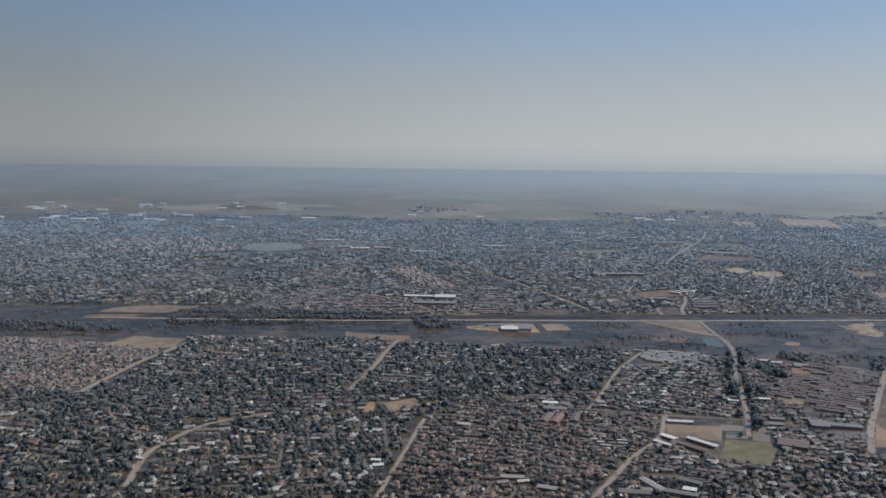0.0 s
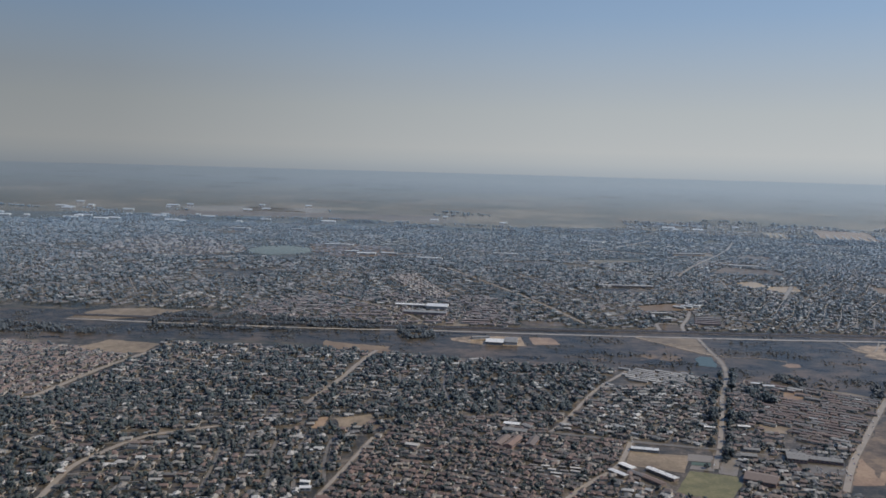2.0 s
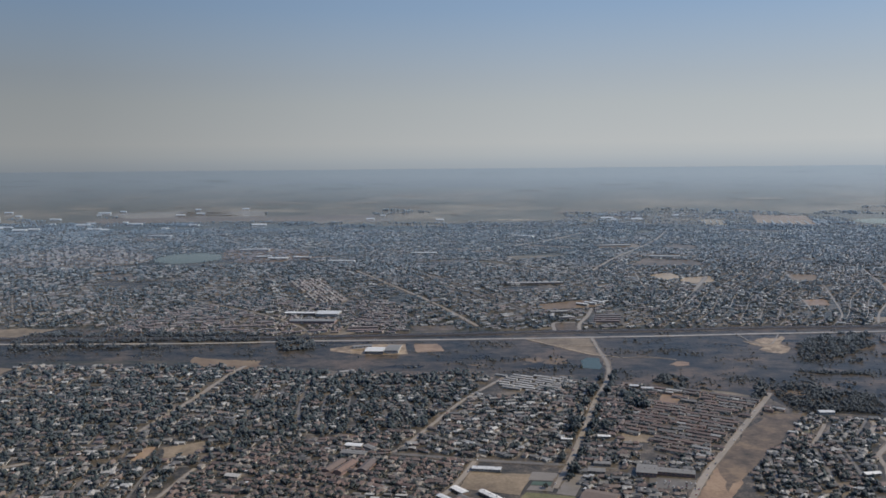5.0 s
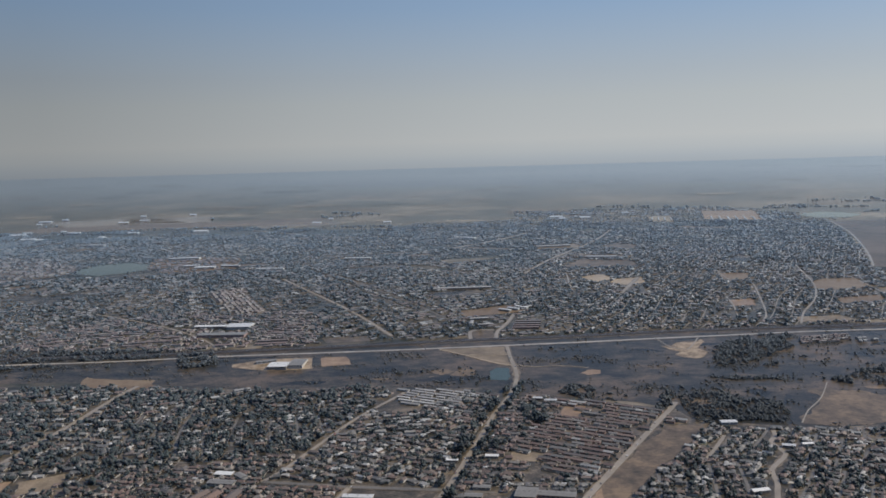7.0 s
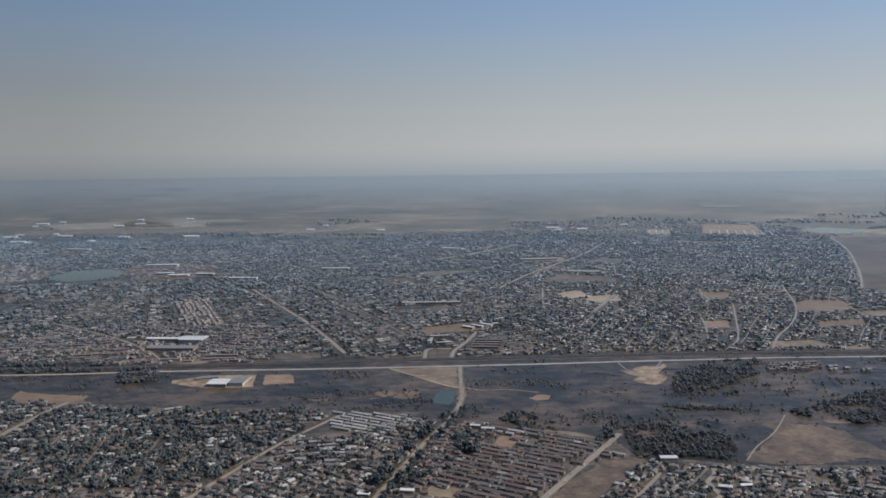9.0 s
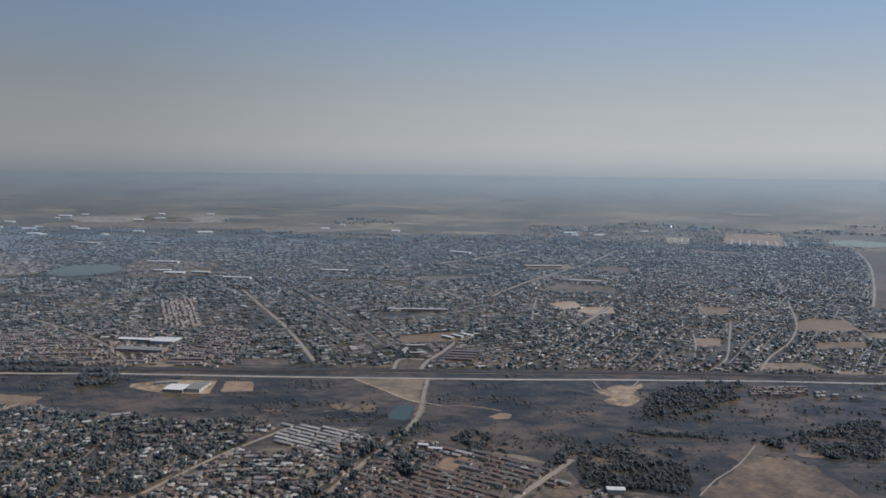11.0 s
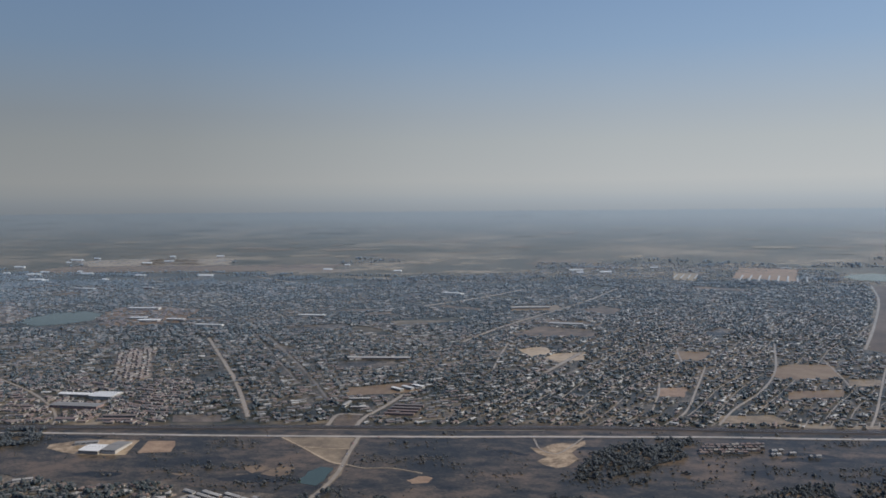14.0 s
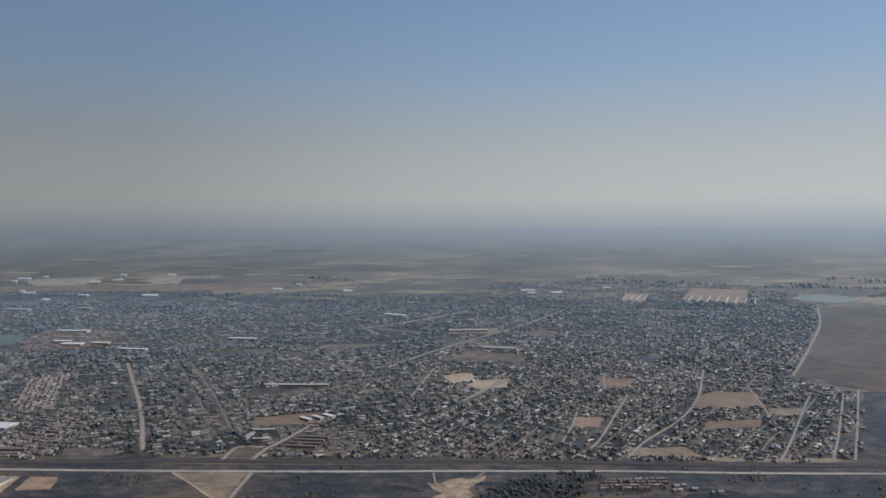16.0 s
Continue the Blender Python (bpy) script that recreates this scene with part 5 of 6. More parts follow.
# outline, street angle, plot width, plot depth, street width, share built, house (l, d, h, rise, hip), roofs, tree spacing, tree size, clumps
DISTRICTS = [
    ("leafy", [(-290, 440), (-40, 440), (-20, 640), (20, 700), (130, 720), (200, 866), (170, 886), (127, 872), (48, 884), (-49, 902), (-270, 915), (-270, 820), (-310, 700), (-390, 700)],
     8, 8.6, 8.0, 3.6, 0.74, (6.2, 3.4, 1.5, 0.95, 0.8), "roof_mix", 2.6, 1.6, 3),
    ("terraced", [(-40, 430), (90, 430), (165, 600), (172, 655), (118, 664), (130, 715), (20, 695), (-12, 640)],
     -12, 6.4, 6.0, 3.0, 0.84, (5.0, 3.0, 1.5, 1.0, 0.7), "roof_brown", 2.15, 1.1, 3),
    ("grey", [(130, 690), (120, 672), (240, 655), (262, 730), (294, 845), (270, 860), (210, 800), (180, 815)],
     -12, 7.4, 6.8, 3.2, 0.92, (5.8, 3.2, 1.5, 0.95, 0.7), "roof_mix", 2.5, 1.25, 4),
    ("south", [(90, 430), (330, 430), (306, 580), (350, 670), (290, 655), (262, 695), (240, 645), (205, 548), (190, 555), (160, 590)],
     -12, 7.6, 7.0, 3.2, 0.92, (5.8, 3.3, 1.5, 0.95, 0.7), "roof_mix", 2.4, 1.3, 4),
    ("between", [(244, 650), (290, 655), (300, 690), (285, 715), (310, 770), (335, 835), (300, 842), (285, 790), (264, 725)],
     -12, 6.8, 6.4, 3.2, 0.92, (5.2, 3.0, 1.6, 1.0, 0.6), "roof_brown", 2.6, 1.15, 4),
    ("east", [(345, 560), (410, 500), (560, 500), (690, 738), (520, 738), (440, 755), (424, 722), (360, 630)],
     58, 7.4, 6.8, 3.6, 0.92, (5.8, 3.2, 1.5, 0.9, 0.7), "roof_mix", 2.4, 1.25, 4),
    ("west", [(-400, 690), (-315, 700), (-290, 800), (-275, 850), (-350, 870), (-400, 890), (-500, 895)],
     75, 7.0, 6.4, 3.6, 0.94, (6.2, 3.2, 1.5, 0.9, 0.5), "roof_brown", 2.7, 1.15, 3),
    ("mid_west", [(-700, 1062), (-250, 1062), (-60, 1125), (-85, 1192), (-30, 1184), (60, 1194), (86, 1235), (-2, 1400), (-100, 1520), (-240, 1480), (-460, 1460), (-950, 1500)],
     30, 9.2, 7.6, 3.6, 0.48, (6.6, 3.3, 1.0, 0.8, 0.6), "roof_mix", 3.5, 1.4, 2),
    ("mid_terraces", [(-250, 1040), (-50, 1024), (110, 1028), (100, 1100), (110, 1150), (60, 1190), (-30, 1180), (-90, 1190), (-200, 1150)],
     -8, 7.2, 6.4, 3.4, 0.7, (6.4, 3.2, 1.4, 0.9, 0.3), "roof_brown", 2.8, 1.15, 2),
    ("mid", [(110, 1044), (380, 1045), (430, 1180), (450, 1300), (380, 1400), (420, 1520), (100, 1580), (-100, 1530), (0, 1400), (100, 1230), (90, 1180)],
     27, 9.0, 7.6, 3.8, 0.6, (6.8, 3.3, 1.0, 0.8, 0.6), "roof_mix", 3.5, 1.4, 2),
    ("mid_east", [(380, 1046), (850, 1062), (940, 1290), (890, 1370), (1000, 1650), (560, 1750), (430, 1530), (380, 1400), (460, 1300)],
     62, 9.0, 7.8, 3.8, 0.58, (6.6, 3.3, 1.0, 0.8, 0.6), "roof_mix", 3.5, 1.4, 2),
    ("far", [(-950, 1500), (-460, 1480), (-100, 1540), (100, 1590), (420, 1530), (560, 1760), (1000, 1660), (1100, 1900), (1150, 2080), (700, 2130), (200, 2100), (-300, 2180), (-1250, 2120)],
     35, 12.0, 9.4, 4.0, 0.34, (7.5, 3.5, 0.9, 0.7, 0.6), "roof_far", 5.2, 1.25, 1.5),
    ("beyond", [(120, 2125), (700, 2155), (1140, 2110), (1260, 2180), (1150, 2560), (700, 2700), (220, 2520)],
     20, 13.0, 11.0, 5.0, 0.3, (8.5, 3.6, 0.7, 0.7, 0.5), "roof_far", 9.0, 1.1, 1.5),
]
street_v = [[[], [], 0], [[], [], 0]]


def estate(poly, deg, lw, ld, seed, keep, roof, label):
    """Close rows of like houses on bare ground."""
    r = np.random.default_rng(seed)
    cx, cy = np.mean([p[0] for p in poly]), np.mean([p[1] for p in poly])
    u, w = np.meshgrid(np.arange(-260, 260, lw), np.arange(-260, 260, ld))
    u, w = u.ravel() + r.normal(0, 0.5, u.size), w.ravel() + np.where((np.arange(u.size) // 37) % 2, 0.8, 0)
    a = radians(deg)
    x, y = cx + u * math.cos(a) - w * math.sin(a), cy + u * math.sin(a) + w * math.cos(a)
    ok = inside(poly, x, y) & (r.random(x.size) < keep)
    for bx, by, hl, hd, ba in BLOCKS:
        ok &= ~((np.abs((x - bx) * math.cos(ba) + (y - by) * math.sin(ba)) < hl + 4) & (np.abs(-(x - bx) * math.sin(ba) + (y - by) * math.cos(ba)) < hd + 4))
    many_houses("houses", x[ok], y[ok], np.full(ok.sum(), a), lw * 0.72, ld * 0.5, 1.5, 0.9, 0.4, roof, label, 0.1, seed)


estate([(-640, 1785), (-539, 1770), (-405, 1626), (-372, 1543), (-388, 1487), (-470, 1455), (-640, 1484)], 48, 8.5, 12.5, 61, 0.38, M["roof_brown"], "rows of brown-roofed houses beside the lake")
estate([(-286, 1698), (-235, 1731), (-124, 1678), (-99, 1533), (-190, 1494), (-236, 1530)], 20, 9.0, 13.0, 62, 0.5, M["roof_brown"], "rows of brown-roofed houses on red earth")
estate([(-91, 1322), (-44, 1340), (20, 1186), (-17, 1174)], 64, 8.0, 9.5, 63, 0.9, M["roof_brown"], "close brown-roofed houses of a brick estate")
for q, poly in enumerate(([(-640, 1785), (-539, 1770), (-405, 1626), (-372, 1543), (-388, 1487), (-470, 1455), (-640, 1484)], [(-286, 1698), (-235, 1731), (-124, 1678), (-99, 1533), (-190, 1494), (-236, 1530)], [(-91, 1322), (-44, 1340), (20, 1186), (-17, 1174)])):
    er = np.random.default_rng(80 + q)
    ex, ey = er.uniform(-640, 20, 16000), er.uniform(1170, 1790, 16000)
    got = inside(poly, ex, ey) & (er.random(16000) < (0.5 if q < 2 else 0.3))
    many_trees("trees", ex[got], ey[got], 1.2, 2, "small dark trees between the estate's houses", 85 + q, (0.5, 0.8), trunk=False)
near_lots, yards = [], []
for n, (tag, poly, deg, lw, ld, st, keep, (l, d, h, rise, hip), roof, gap, size, clumps) in enumerate(DISTRICTS):
    x, y, a, streets, plots = lots(poly, deg, lw, ld, st, 20 + n, keep, 240.0 if tag in ("mid", "mid_east", "far", "beyond") else 95.0)
    dr = np.random.default_rng(300 + n)
    if tag not in ("far", "beyond"):
        got = dr.integers(0, max(1, len(x)), int(len(x) * 1.3))
        yards.append(np.c_[x[got] + dr.normal(0, 2.6, len(got)), y[got] + dr.normal(0, 2.6, len(got)), a[got], dr.uniform(0.5, 2.8, len(got)), dr.uniform(0.4, 2.0, len(got))])
        many_walls(*plots, lw, ld, poly[0][1] < 1000, 200 + n)
    near = (y < 600) & (x > -260) & (x < 250) if tag in ("leafy", "terraced", "south") else np.zeros(len(x), bool)
    if near.any():
        order = np.argsort(y[near])[:110]
        chosen = np.where(near)[0][order]
        near_lots += [(x[i], y[i], a[i], tag) for i in chosen]
        rest = np.ones(len(x), bool)
        rest[chosen] = False
        x, y, a = x[rest], y[rest], a[rest]
    what = {"roof_brown": "closely packed houses with brown tiled roofs", "roof_grey": "rows of houses with pale grey roofs"}.get(roof, "bungalows with brown, grey and pale roofs")
    many_houses("houses", x, y, a, l, d, h, rise, hip, M[roof], what, 0.6 if poly[0][1] < 1000 else 0.35, n)
    if tag not in ("far", "beyond"):
        got = dr.random(len(x)) < 0.5
        ox, oy = x[got] + dr.choice([-1, 1], got.sum()) * lw * 0.42, y[got] + dr.choice([-1, 1], got.sum()) * ld * 0.36
        free = ~shut_out(ox, oy, 1.5)
        many_houses("outbuildings", ox[free], oy[free], a[got][free], 2.4, 1.8, 1.2, 0.35, 0.0, M["roof_shed"], "small sheds and garages with sheet roofs", 0.0, 40 + n)
    for run in streets:
        wide = 0.3 if poly[0][1] < 1000 else 0.14
        v, f = ribbon(run, [(-st * wide, 0.1), (0, 0.13), (st * wide, 0.1)], 10)
        pile = street_v[poly[0][1] > 1000]
        pile[1].append(np.array(f) + pile[2])
        pile[0].append(v)
        pile[2] += len(v)
    if tag in ("far", "beyond"):
        tx, ty = scatter(poly, gap, 60 + n, 1.0, 0.3, 0.012, -0.5, 0.2)
    else:                  # trees stand in the gardens and leave the streets open
        times = max(1, round(lw * (ld + st / 2) / gap ** 2 * 0.62))
        px, py, pb = (np.repeat(q, times) for q in plots)
        u, w = dr.uniform(-0.5, 0.5, len(px)) * lw, dr.uniform(-0.52, 0.45, len(px)) * ld
        tx, ty = px + u * np.cos(pb) - w * np.sin(pb), py + u * np.sin(pb) + w * np.cos(pb)
        thick = np.array([0.6 * noise.noise((qx * 0.02, qy * 0.02, n)) + 0.7 * noise.noise((qx * 0.006, qy * 0.006, n + 40)) for qx, qy in zip(tx, ty)])
        got = (thick > dr.uniform(-0.65, 0.2, len(tx))) & ~shut_out(tx, ty, 0.5)
        tx, ty = tx[got], ty[got]
    many_trees("trees", tx, ty, size, clumps, "dark dry-season garden trees between the houses", 5 + n, (0.35, 0.55) if tag in ("far", "beyond") else (0.85, 1.2) if poly[0][1] < 1000 else (0.45, 0.75), trunk=poly[0][1] < 1000)
for (sv, sf, _), mat, label in zip(street_v, ("asphalt", "pale_road"), ("narrow asphalt streets between rows of houses", "pale dusty streets of the farther suburb")):
    sf = np.concatenate(sf)
    tagged(quick("street", np.concatenate(sv), [4] * (len(sf) // 4), sf, [M[mat]]), label, "street", kind="structure")
yards = np.concatenate(yards)
yards = yards[~shut_out(yards[:, 0], yards[:, 1], 1.5)]
corner = np.array([(-1, -1), (1, -1), (1, 1), (-1, 1)], float)
yq = corner[None] * yards[:, None, 3:5]
yc, ys = np.cos(yards[:, 2])[:, None], np.sin(yards[:, 2])[:, None]
yx, yy = yards[:, 0:1] + yq[..., 0] * yc - yq[..., 1] * ys, yards[:, 1:2] + yq[..., 0] * ys + yq[..., 1] * yc
yv = np.stack([yx, yy, height(yy) + 0.09], -1).reshape(-1, 3)
tagged(quick("yard", yv, [4] * len(yards), np.arange(len(yv)), [M["paving"]]), "paved yards, bare earth and dry lawns beside houses", "yard", kind="structure")

HOUSES = [small_house(l, d, 1.5, r_, hp, w, s) for s, (l, d, r_, hp, w) in enumerate(((6.4, 4.2, 1.0, 0.8, True), (5.6, 4.0, 1.2, 0.0, False), (7.2, 4.2, 1.0, 0.8, True), (5.0, 4.2, 1.15, 0.7, False), (6.0, 3.8, 0.9, 0.0, True), (6.8, 4.6, 1.1, 0.9, False)))]
for i, (x, y, a, tag) in enumerate(near_lots):
    m = pose(x, y, float(height(y)), 0, 0, math.degrees(a))
    proto = HOUSES[i % 6]
    if i < 6:
        proto.matrix_basis = m
        ob = proto
    else:
        ob = copy_thing(proto, m)
    tagged(ob, "plastered bungalow with a brown tiled roof" if tag == "terraced" else "plastered bungalow with a tiled roof under trees", "house", "houses of the near suburb")

# terraces in long rows
TERRACES = [(300, 690), (288, 715), (312, 770), (338, 830), (405, 802), (424, 765), (395, 742), (352, 672), (322, 642)]
rows_x = []
lay("estate_ground", TERRACES, M["estate"], 0.1, 2, 8, "dusty paved ground between terraces", "ground")
ang = radians(-31)
trng = np.random.default_rng(5)
for k, v0 in enumerate(np.arange(-120, 120, 7.6)):
    u = -100.0 + trng.uniform(0, 6)
    while u < 110:
        length = trng.choice([4.5, 6.5, 9.0, 13.0])
        mx, my = 352 + (u + length / 2) * math.cos(ang) - v0 * math.sin(ang), 735 + (u + length / 2) * math.sin(ang) + v0 * math.cos(ang)
        if trng.random() < 0.93 and inside(TERRACES, mx, my) and not shut_out(np.array([mx]), np.array([my]), 2)[0]:
            rows_x.append((mx, my, length))
        u += length + trng.choice([0.5, 0.9, 2.4])
for mx, my, length in rows_x:
    base = tagged(new("terrace"), "terrace of brick row houses with a brown roof", "terrace", "terraces beside the vacant strip")
    base.matrix_world = pose(mx + trng.normal(0, 0.3), my + trng.normal(0, 0.3), float(height(my)), 0, 0, -31 + trng.normal(0, 1.5))
    deep, high = trng.uniform(3.0, 3.8), trng.uniform(1.35, 1.7)
    bm = bmesh.new()
    box_mesh(bm, 0, 0, -0.8, length, deep, high + 0.8)
    part("wall", bm, M["brick"] if trng.random() < 0.5 else M["wall_one"], base)
    bm = bmesh.new()
    roof_mesh(bm, length, deep, high, 0.9, 0.0)
    part("roof", bm, M["roof_row"] if trng.random() < 0.7 else M["roof_dull"] if trng.random() < 0.7 else M["roof_pale"], base)
    for i in range(max(1, int(length / 4))):
        bm = bmesh.new()
        box_mesh(bm, (i + 0.5) * 4 - length / 2, -deep / 2, 0.5, 1.2, 0.08, 0.7)
        part("window", bm, M["glass"], base)
    if trng.random() < 0.7:
        bm = bmesh.new()
        box_mesh(bm, trng.uniform(-0.3, 0.3) * length, -deep / 2 - 0.8, -0.5, length * trng.uniform(0.2, 0.45), 1.5, 1.6)
        part("porch", bm, M["wall_one"], base)
    bm = bmesh.new()
    box_mesh(bm, 0, -deep / 2 - 1.9, -0.4, length + 0.4, 0.14, 1.1)
    part("yard_wall", bm, M["yard_wall"], base)
# pale rows by the marsh
PALE = [(200, 872), (266, 858), (258, 815), (240, 806), (200, 830)]
for k, v0 in enumerate(np.arange(-44, 44, 6.4)):
    u0 = -46.0
    while u0 < 46:
        length = trng.choice([6.0, 8.0, 11.0])
        mx, my = 230 + u0 * math.cos(-0.5) - v0 * math.sin(-0.5), 838 + u0 * math.sin(-0.5) + v0 * math.cos(-0.5)
        u0 += length + trng.choice([0.8, 1.6, 3.0])
        if inside(PALE, mx, my) and not shut_out(np.array([mx]), np.array([my]), 2)[0]:
            base = tagged(new("terrace"), "pale grey-roofed cluster houses in a row", "terrace", "pale terraces by the marsh")
            base.matrix_world = pose(mx, my, float(height(my)), 0, 0, -29 + trng.normal(0, 2))
            bm = bmesh.new()
            box_mesh(bm, 0, 0, -0.8, length, 3.4, 2.2)
            part("wall", bm, M["wall_one"], base)
            bm = bmesh.new()
            roof_mesh(bm, length, 3.4, 1.4, 0.7, 0.0)
            part("roof", bm, M["roof_pale"], base)
            bm = bmesh.new()
            box_mesh(bm, 0, -1.7, 0.0, 0.7, 0.08, 1.0)
            part("door", bm, M["bark"], base)
tx, ty = scatter(TERRACES, 3.6, 77, 1.0, 0.5)
many_trees("trees", tx, ty, 0.75, 6, "small trees among terraces", 44)

# ---- woods, marsh trees, far belts ----
CLUMPS = [([(345, 849), (356, 868), (373, 856), (373, 826), (359, 820)], 2.0, 1.6), ([(502, 923), (519, 972), (536, 993), (583, 1023), (620, 1014), (602, 974), (574, 953), (537, 927), (502, 914)], 2.0, 1.7),
          ([(425, 779), (442, 830), (470, 836), (498, 817), (519, 800), (502, 754), (441, 760)], 2.0, 1.6), ([(409, 788), (423, 832), (440, 839), (427, 801)], 2.0, 1.9), ([(589, 867), (645, 897), (705, 926), (668, 829), (597, 844)], 2.4, 1.6),
          ([(-211, 1043), (-130, 1025), (-65, 1029), (-46, 987), (-186, 1000)], 2.6, 1.8), ([(-31, 966), (-34, 1005), (0, 1012), (14, 965)], 2.2, 2.0), ([(-332, 1030), (-211, 1036), (-186, 1000), (-150, 975), (-320, 970)], 3.0, 1.7),
          ([(483, 873), (485, 882), (548, 872), (547, 865)], 2.0, 1.2), ([(700, 830), (720, 930), (800, 940), (790, 840)], 2.6, 1.6), ([(-600, 960), (-430, 970), (-330, 930), (-600, 920)], 3.0, 1.8)]
for i, (poly, gap, size) in enumerate(CLUMPS):
    tx, ty = scatter(rough_outline(poly, 8, 9, i * 1.7), gap * 0.72, 130 + i, 1.0, 0.5, 0.05, -0.4, 0.4)
    many_trees("trees", tx, ty, size * 0.72, 4, "dark evergreen trees at the marsh's edge", 70 + i, (0.7, 1.3), leaf="scrub")
tx, ty = scatter(MARSH, 3.2, 149, 1.0, 1, 0.03, 0.05, 0.5)
many_trees("reeds", tx, ty, 0.9, 1, "brown reeds and grass tussocks over the marsh", 93, (0.08, 0.18), leaf="reed", trunk=False)
WIDE = [([(330, 815), (340, 880), (420, 860), (600, 890), (720, 960), (780, 830), (560, 850), (510, 750), (430, 750), (400, 800)], 5.0), ([(480, 900), (500, 1000), (640, 1018), (740, 1000), (640, 930), (560, 910)], 5.0), ([(153, 901), (172, 934), (266, 933), (281, 905), (276, 873), (226, 879), (174, 893)], 4.0), ([(-330, 930), (-320, 1030), (-40, 1020), (20, 960), (-100, 950)], 5.5)]
for i, (poly, gap) in enumerate(WIDE):      # thinner bush round the woods
    tx, ty = scatter(rough_outline(poly, 8, 12, 20 + i), gap, 155 + i, 1.0, 0.6, 0.035, -0.1, 0.6)
    many_trees("bushes", tx, ty, 1.05, 4, "dark leafless bush along the marsh", 94 + i, (0.5, 1.0), leaf="scrub")
brng = np.random.default_rng(41)
bx, by = [], []
for k in range(60):      # tree lines and small woods on the open land
    y0 = 2180 + 620 * brng.random()
    x0 = 500 + brng.uniform(-0.75, 0.75) * y0
    length, ang_ = brng.uniform(20, 190) * y0 / 2400, brng.normal(0, 0.5)
    n_ = int(length / 2.6)
    u = brng.uniform(-length / 2, length / 2, n_)
    w = brng.normal(0, brng.choice([2.0, 8.0, 24.0]), n_)
    bx.append(x0 + u * math.cos(ang_) - w * math.sin(ang_))
    by.append(y0 + u * math.sin(ang_) + w * math.cos(ang_))
bx, by = np.concatenate(bx), np.concatenate(by)
free = ~shut_out(bx, by, 2) & (by < 4900) & (by > 2120)
many_trees("far_woods", bx[free], by[free], 1.7, 2, "far hazy tree lines on open land", 91, (0.35, 0.55), trunk=False)
BELT2 = [(-1100, 2080), (1150, 2080), (1150, 2330), (300, 2300), (-1100, 2500)]
tx, ty = scatter(BELT2, 6, 161, 1.0, 1, 0.01, -0.2, 0.4)
many_trees("far_woods", tx, ty, 1.6, 2, "far hazy trees behind the suburb", 92, (0.5, 0.7), trunk=False)

road_side = curve_through([p for p in SOUTH if p[1] < 900], 2.6)
side = np.random.default_rng(53)
tx = road_side[:, 0] + side.choice([-1, 1], len(road_side)) * side.uniform(4.2, 7.5, len(road_side))
ty = road_side[:, 1] + side.normal(0, 1, len(road_side))
ok = side.random(len(tx)) < 0.75
many_trees("trees", tx[ok], ty[ok], 2.6, 16, "dark trees along the road", 97)
for q, poly in enumerate(([(301, 775), (306, 811), (324, 810), (320, 769)], [(250, 704), (252, 735), (258, 735), (258, 704)], [(268, 712), (272, 735), (282, 730), (276, 712)])):
    tx, ty = scatter(poly, 3.2, 180 + q, 1.0, 0.3)
    many_trees("trees", tx, ty, 2.2, 14, "dark evergreen trees between terraces", 98 + q)

TREES = [near_tree(s, 46, t) for s, t in enumerate((1.0, 0.85, 1.2, 1.0, 1.35, 0.9))]
tx, ty = scatter([(-240, 470), (240, 470), (230, 560), (-230, 600)], 8, 170, 1.0, 1.5, 0.02)
order = np.argsort(ty)[:235]
for i, k in enumerate(order):
    m = pose(tx[k], ty[k], float(height(ty[k])), 0, 0, rng.uniform(0, 360))
    ob = TREES[i] if i < 6 else copy_thing(TREES[i % 6], m)
    s = rng.uniform(0.9, 2.0)
    ob.matrix_basis = m @ Matrix.Diagonal((s, s, s, 1))
    tagged(ob, "dark dry-season tree standing among houses", "tree", "trees of the near suburb")

# new rows of houses on graded land
for k in range(8):
    hall("terrace", 936 + k * 19, 2262 - k * 6, 150, 3.4, 1.8, 74, M["roof_pale"], G1, 0.8, "long new row of white-roofed houses", "terrace")
for k in range(4):
    hall("terrace", 792 + k * 15, 2290 - k * 4, 110, 3, 1.8, 76, M["roof_pale"], G1, 0.8, "long new row of white-roofed houses", "terrace")

estate([(611, 983), (619, 1004), (673, 1009), (667, 989)], 5, 4.6, 6.4, 64, 0.95, M["roof_brown"], "rows of tiny brown-roofed houses on the marsh")
estate([(665, 979), (674, 1000), (717, 991), (711, 974)], 12, 6.0, 9.0, 65, 0.6, M["roof_grey"], "scattered small grey-roofed houses on the marsh")

# far pale sheds of the industrial belt
srng = np.random.default_rng(11)
for i in range(38):
    left = i < 30
    sx, sy = (srng.uniform(-1300, -520), srng.uniform(2150, 2900)) if left else (srng.uniform(-400, 900), srng.uniform(2250, 2600))
    hall("factory", sx, sy, srng.uniform(12, 42), srng.uniform(8, 16), 1.2, srng.normal(0, 8), W, M["wall_one"], 3.2, "far pale-roofed industrial shed in haze", "factory")

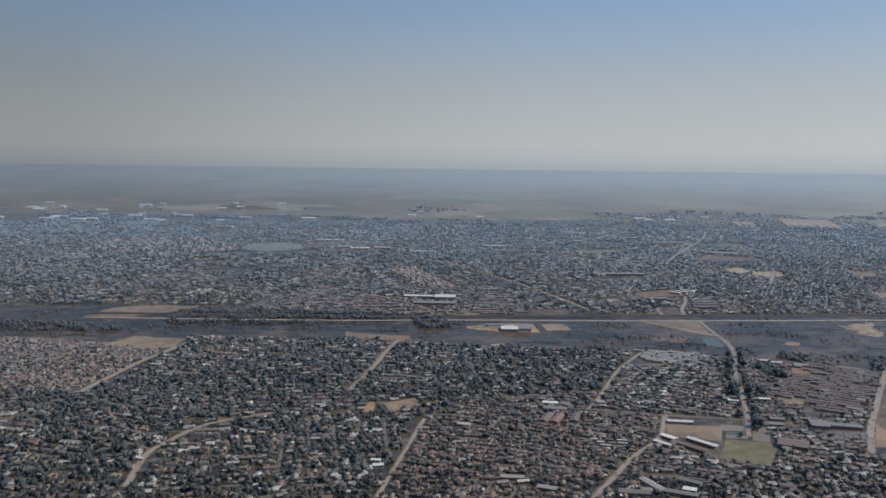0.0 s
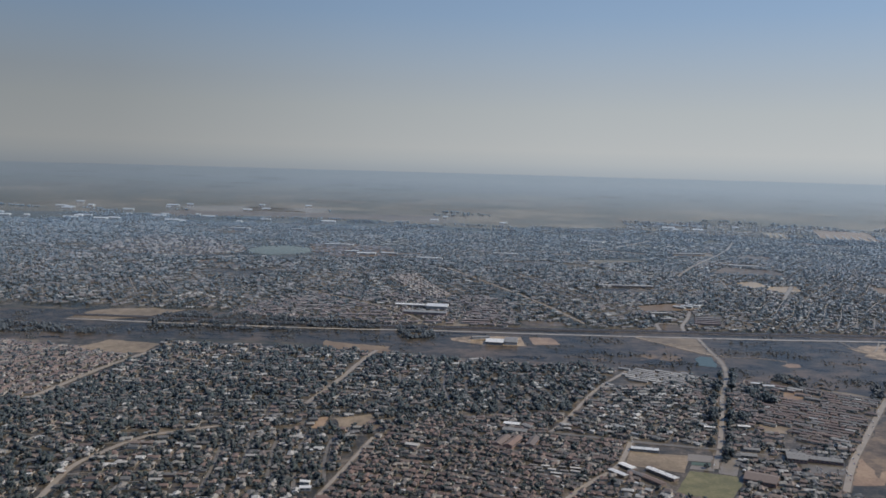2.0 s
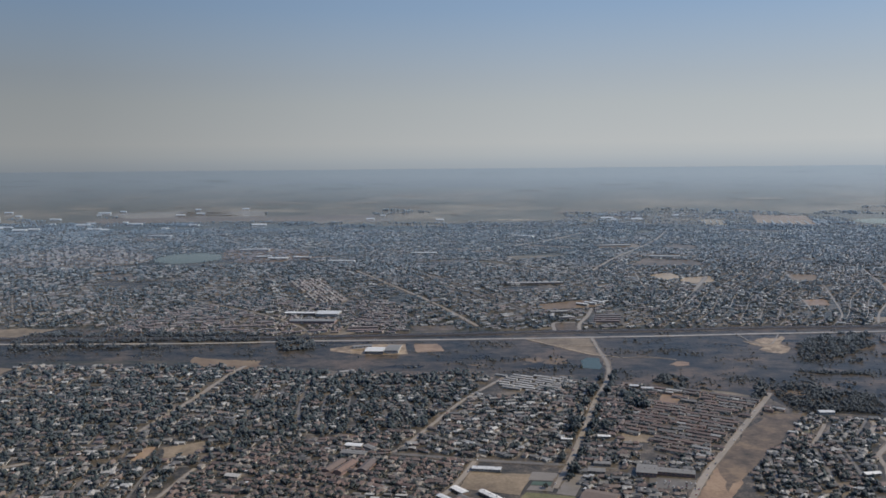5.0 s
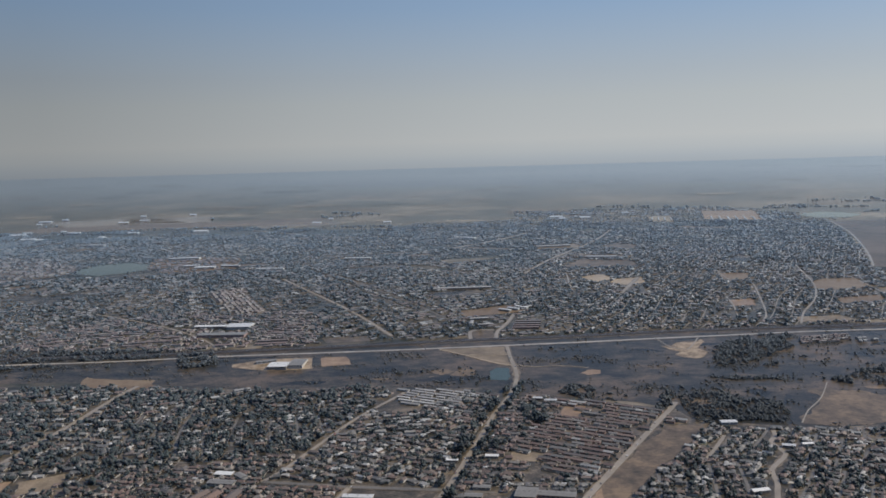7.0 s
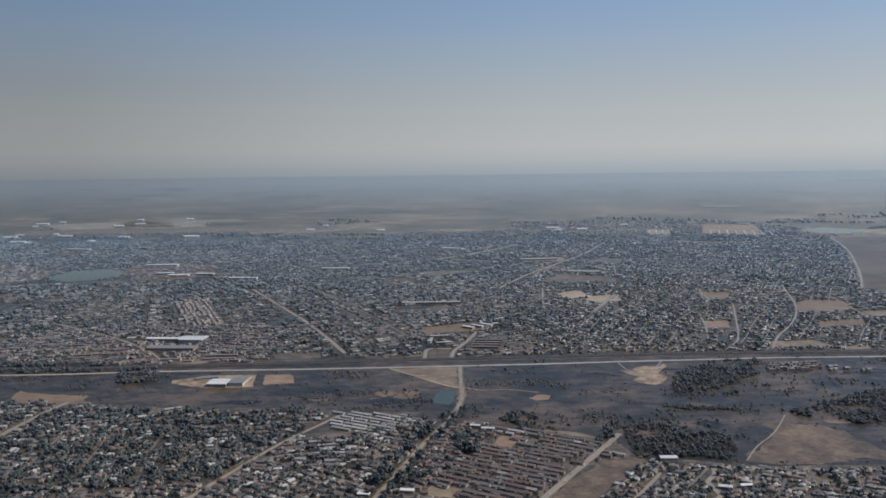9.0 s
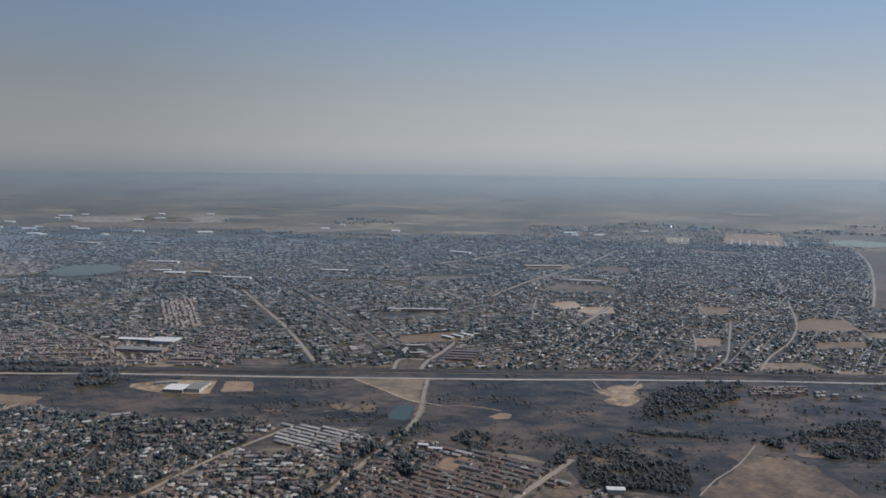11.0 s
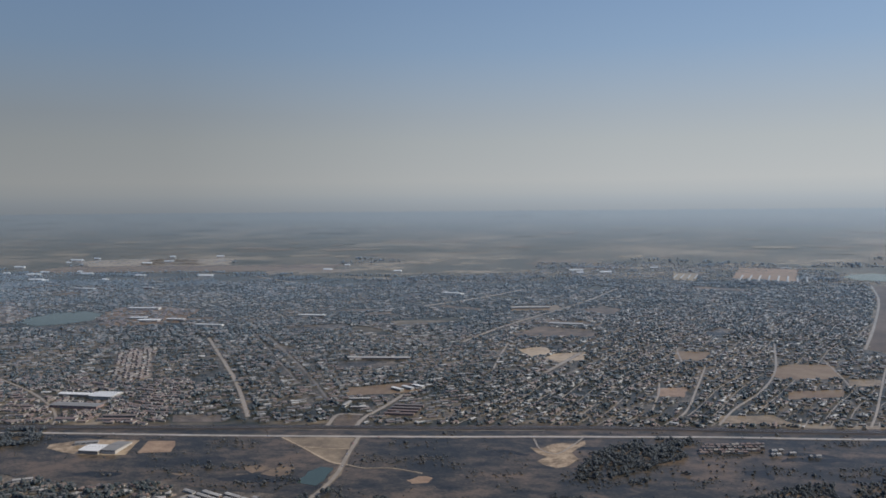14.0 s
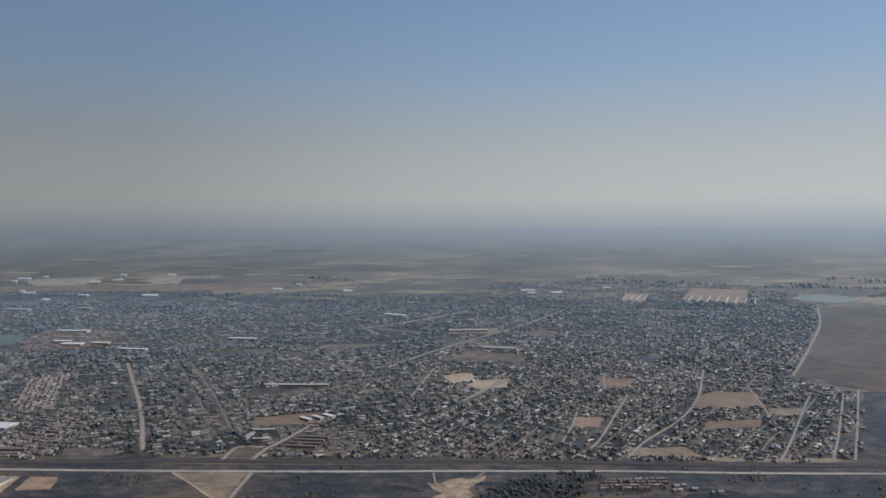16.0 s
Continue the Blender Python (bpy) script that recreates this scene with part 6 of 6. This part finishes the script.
# ---- cars ----
def make_car():
    """A small car at the scale of the place: body, cabin with glass, four wheels."""
    base = new("car")
    bm = bmesh.new()
    box_mesh(bm, 0, 0, 0.14, 1.9, 0.8, 0.3)
    bmesh.ops.bevel(bm, geom=bm.edges[:], offset=0.06, segments=1, affect="EDGES")
    part("body", bm, M["paint"], base)
    bm = bmesh.new()
    box_mesh(bm, -0.08, 0, 0.44, 1.05, 0.7, 0.22)
    for v in bm.verts:
        if v.co.z > 0.5:
            v.co.x *= 0.75
            v.co.y *= 0.85
    part("cabin", bm, M["glass"], base)
    bm = bmesh.new()
    box_mesh(bm, -0.08, 0, 0.66, 0.8, 0.6, 0.03)
    part("car_roof", bm, M["paint"], base)
    for sx in (-0.58, 0.58):
        for sy in (-0.38, 0.38):
            bm = bmesh.new()
            bmesh.ops.create_cone(bm, cap_ends=True, segments=8, radius1=0.15, radius2=0.15, depth=0.12, matrix=Matrix.Translation((sx, sy, 0.15)) @ Matrix.Rotation(math.pi / 2, 4, "X"))
            part("wheel", bm, M["rubber"], base)
    return base


crng = np.random.default_rng(21)
spots = []
for k in range(26):        # rows in the shops' car park
    u, w = crng.integers(0, 10), crng.integers(0, 3)
    spots.append((292 + u * 2.6 - w * 1.2, 618 - u * 0.55 - w * 4.2, -14 + 90, 0.2))
for line, count, side in ((SOUTH, 12, 1.1), (MAIN, 22, 0.9), (ROADS[1][1], 8, 1.0), (ROADS[7][1], 12, 1.0), (ROADS[8][1], 8, 1.2), (ROADS[0][1], 5, 1.0)):
    c = curve_through(line, 3.0)
    for k in crng.choice(len(c) - 2, count, replace=False):
        dx, dy = c[k + 1] - c[k]
        n_ = math.hypot(dx, dy)
        way = crng.choice([-1, 1])
        spots.append((c[k][0] - dy / n_ * side * way, c[k][1] + dx / n_ * side * way, math.degrees(math.atan2(dy, dx)), 0.31))
first_car = make_car()
for k, (x, y, deg, up) in enumerate(spots):
    m = pose(x, y, float(height(y)) + up, 0, 0, deg)
    if k == 0:
        first_car.matrix_basis = m
        ob = first_car
    else:
        ob = copy_thing(first_car, m)
    tagged(ob, "small car parked before the shops" if k < 26 else "small car on a dusty road", "car", "cars on roads and lots")
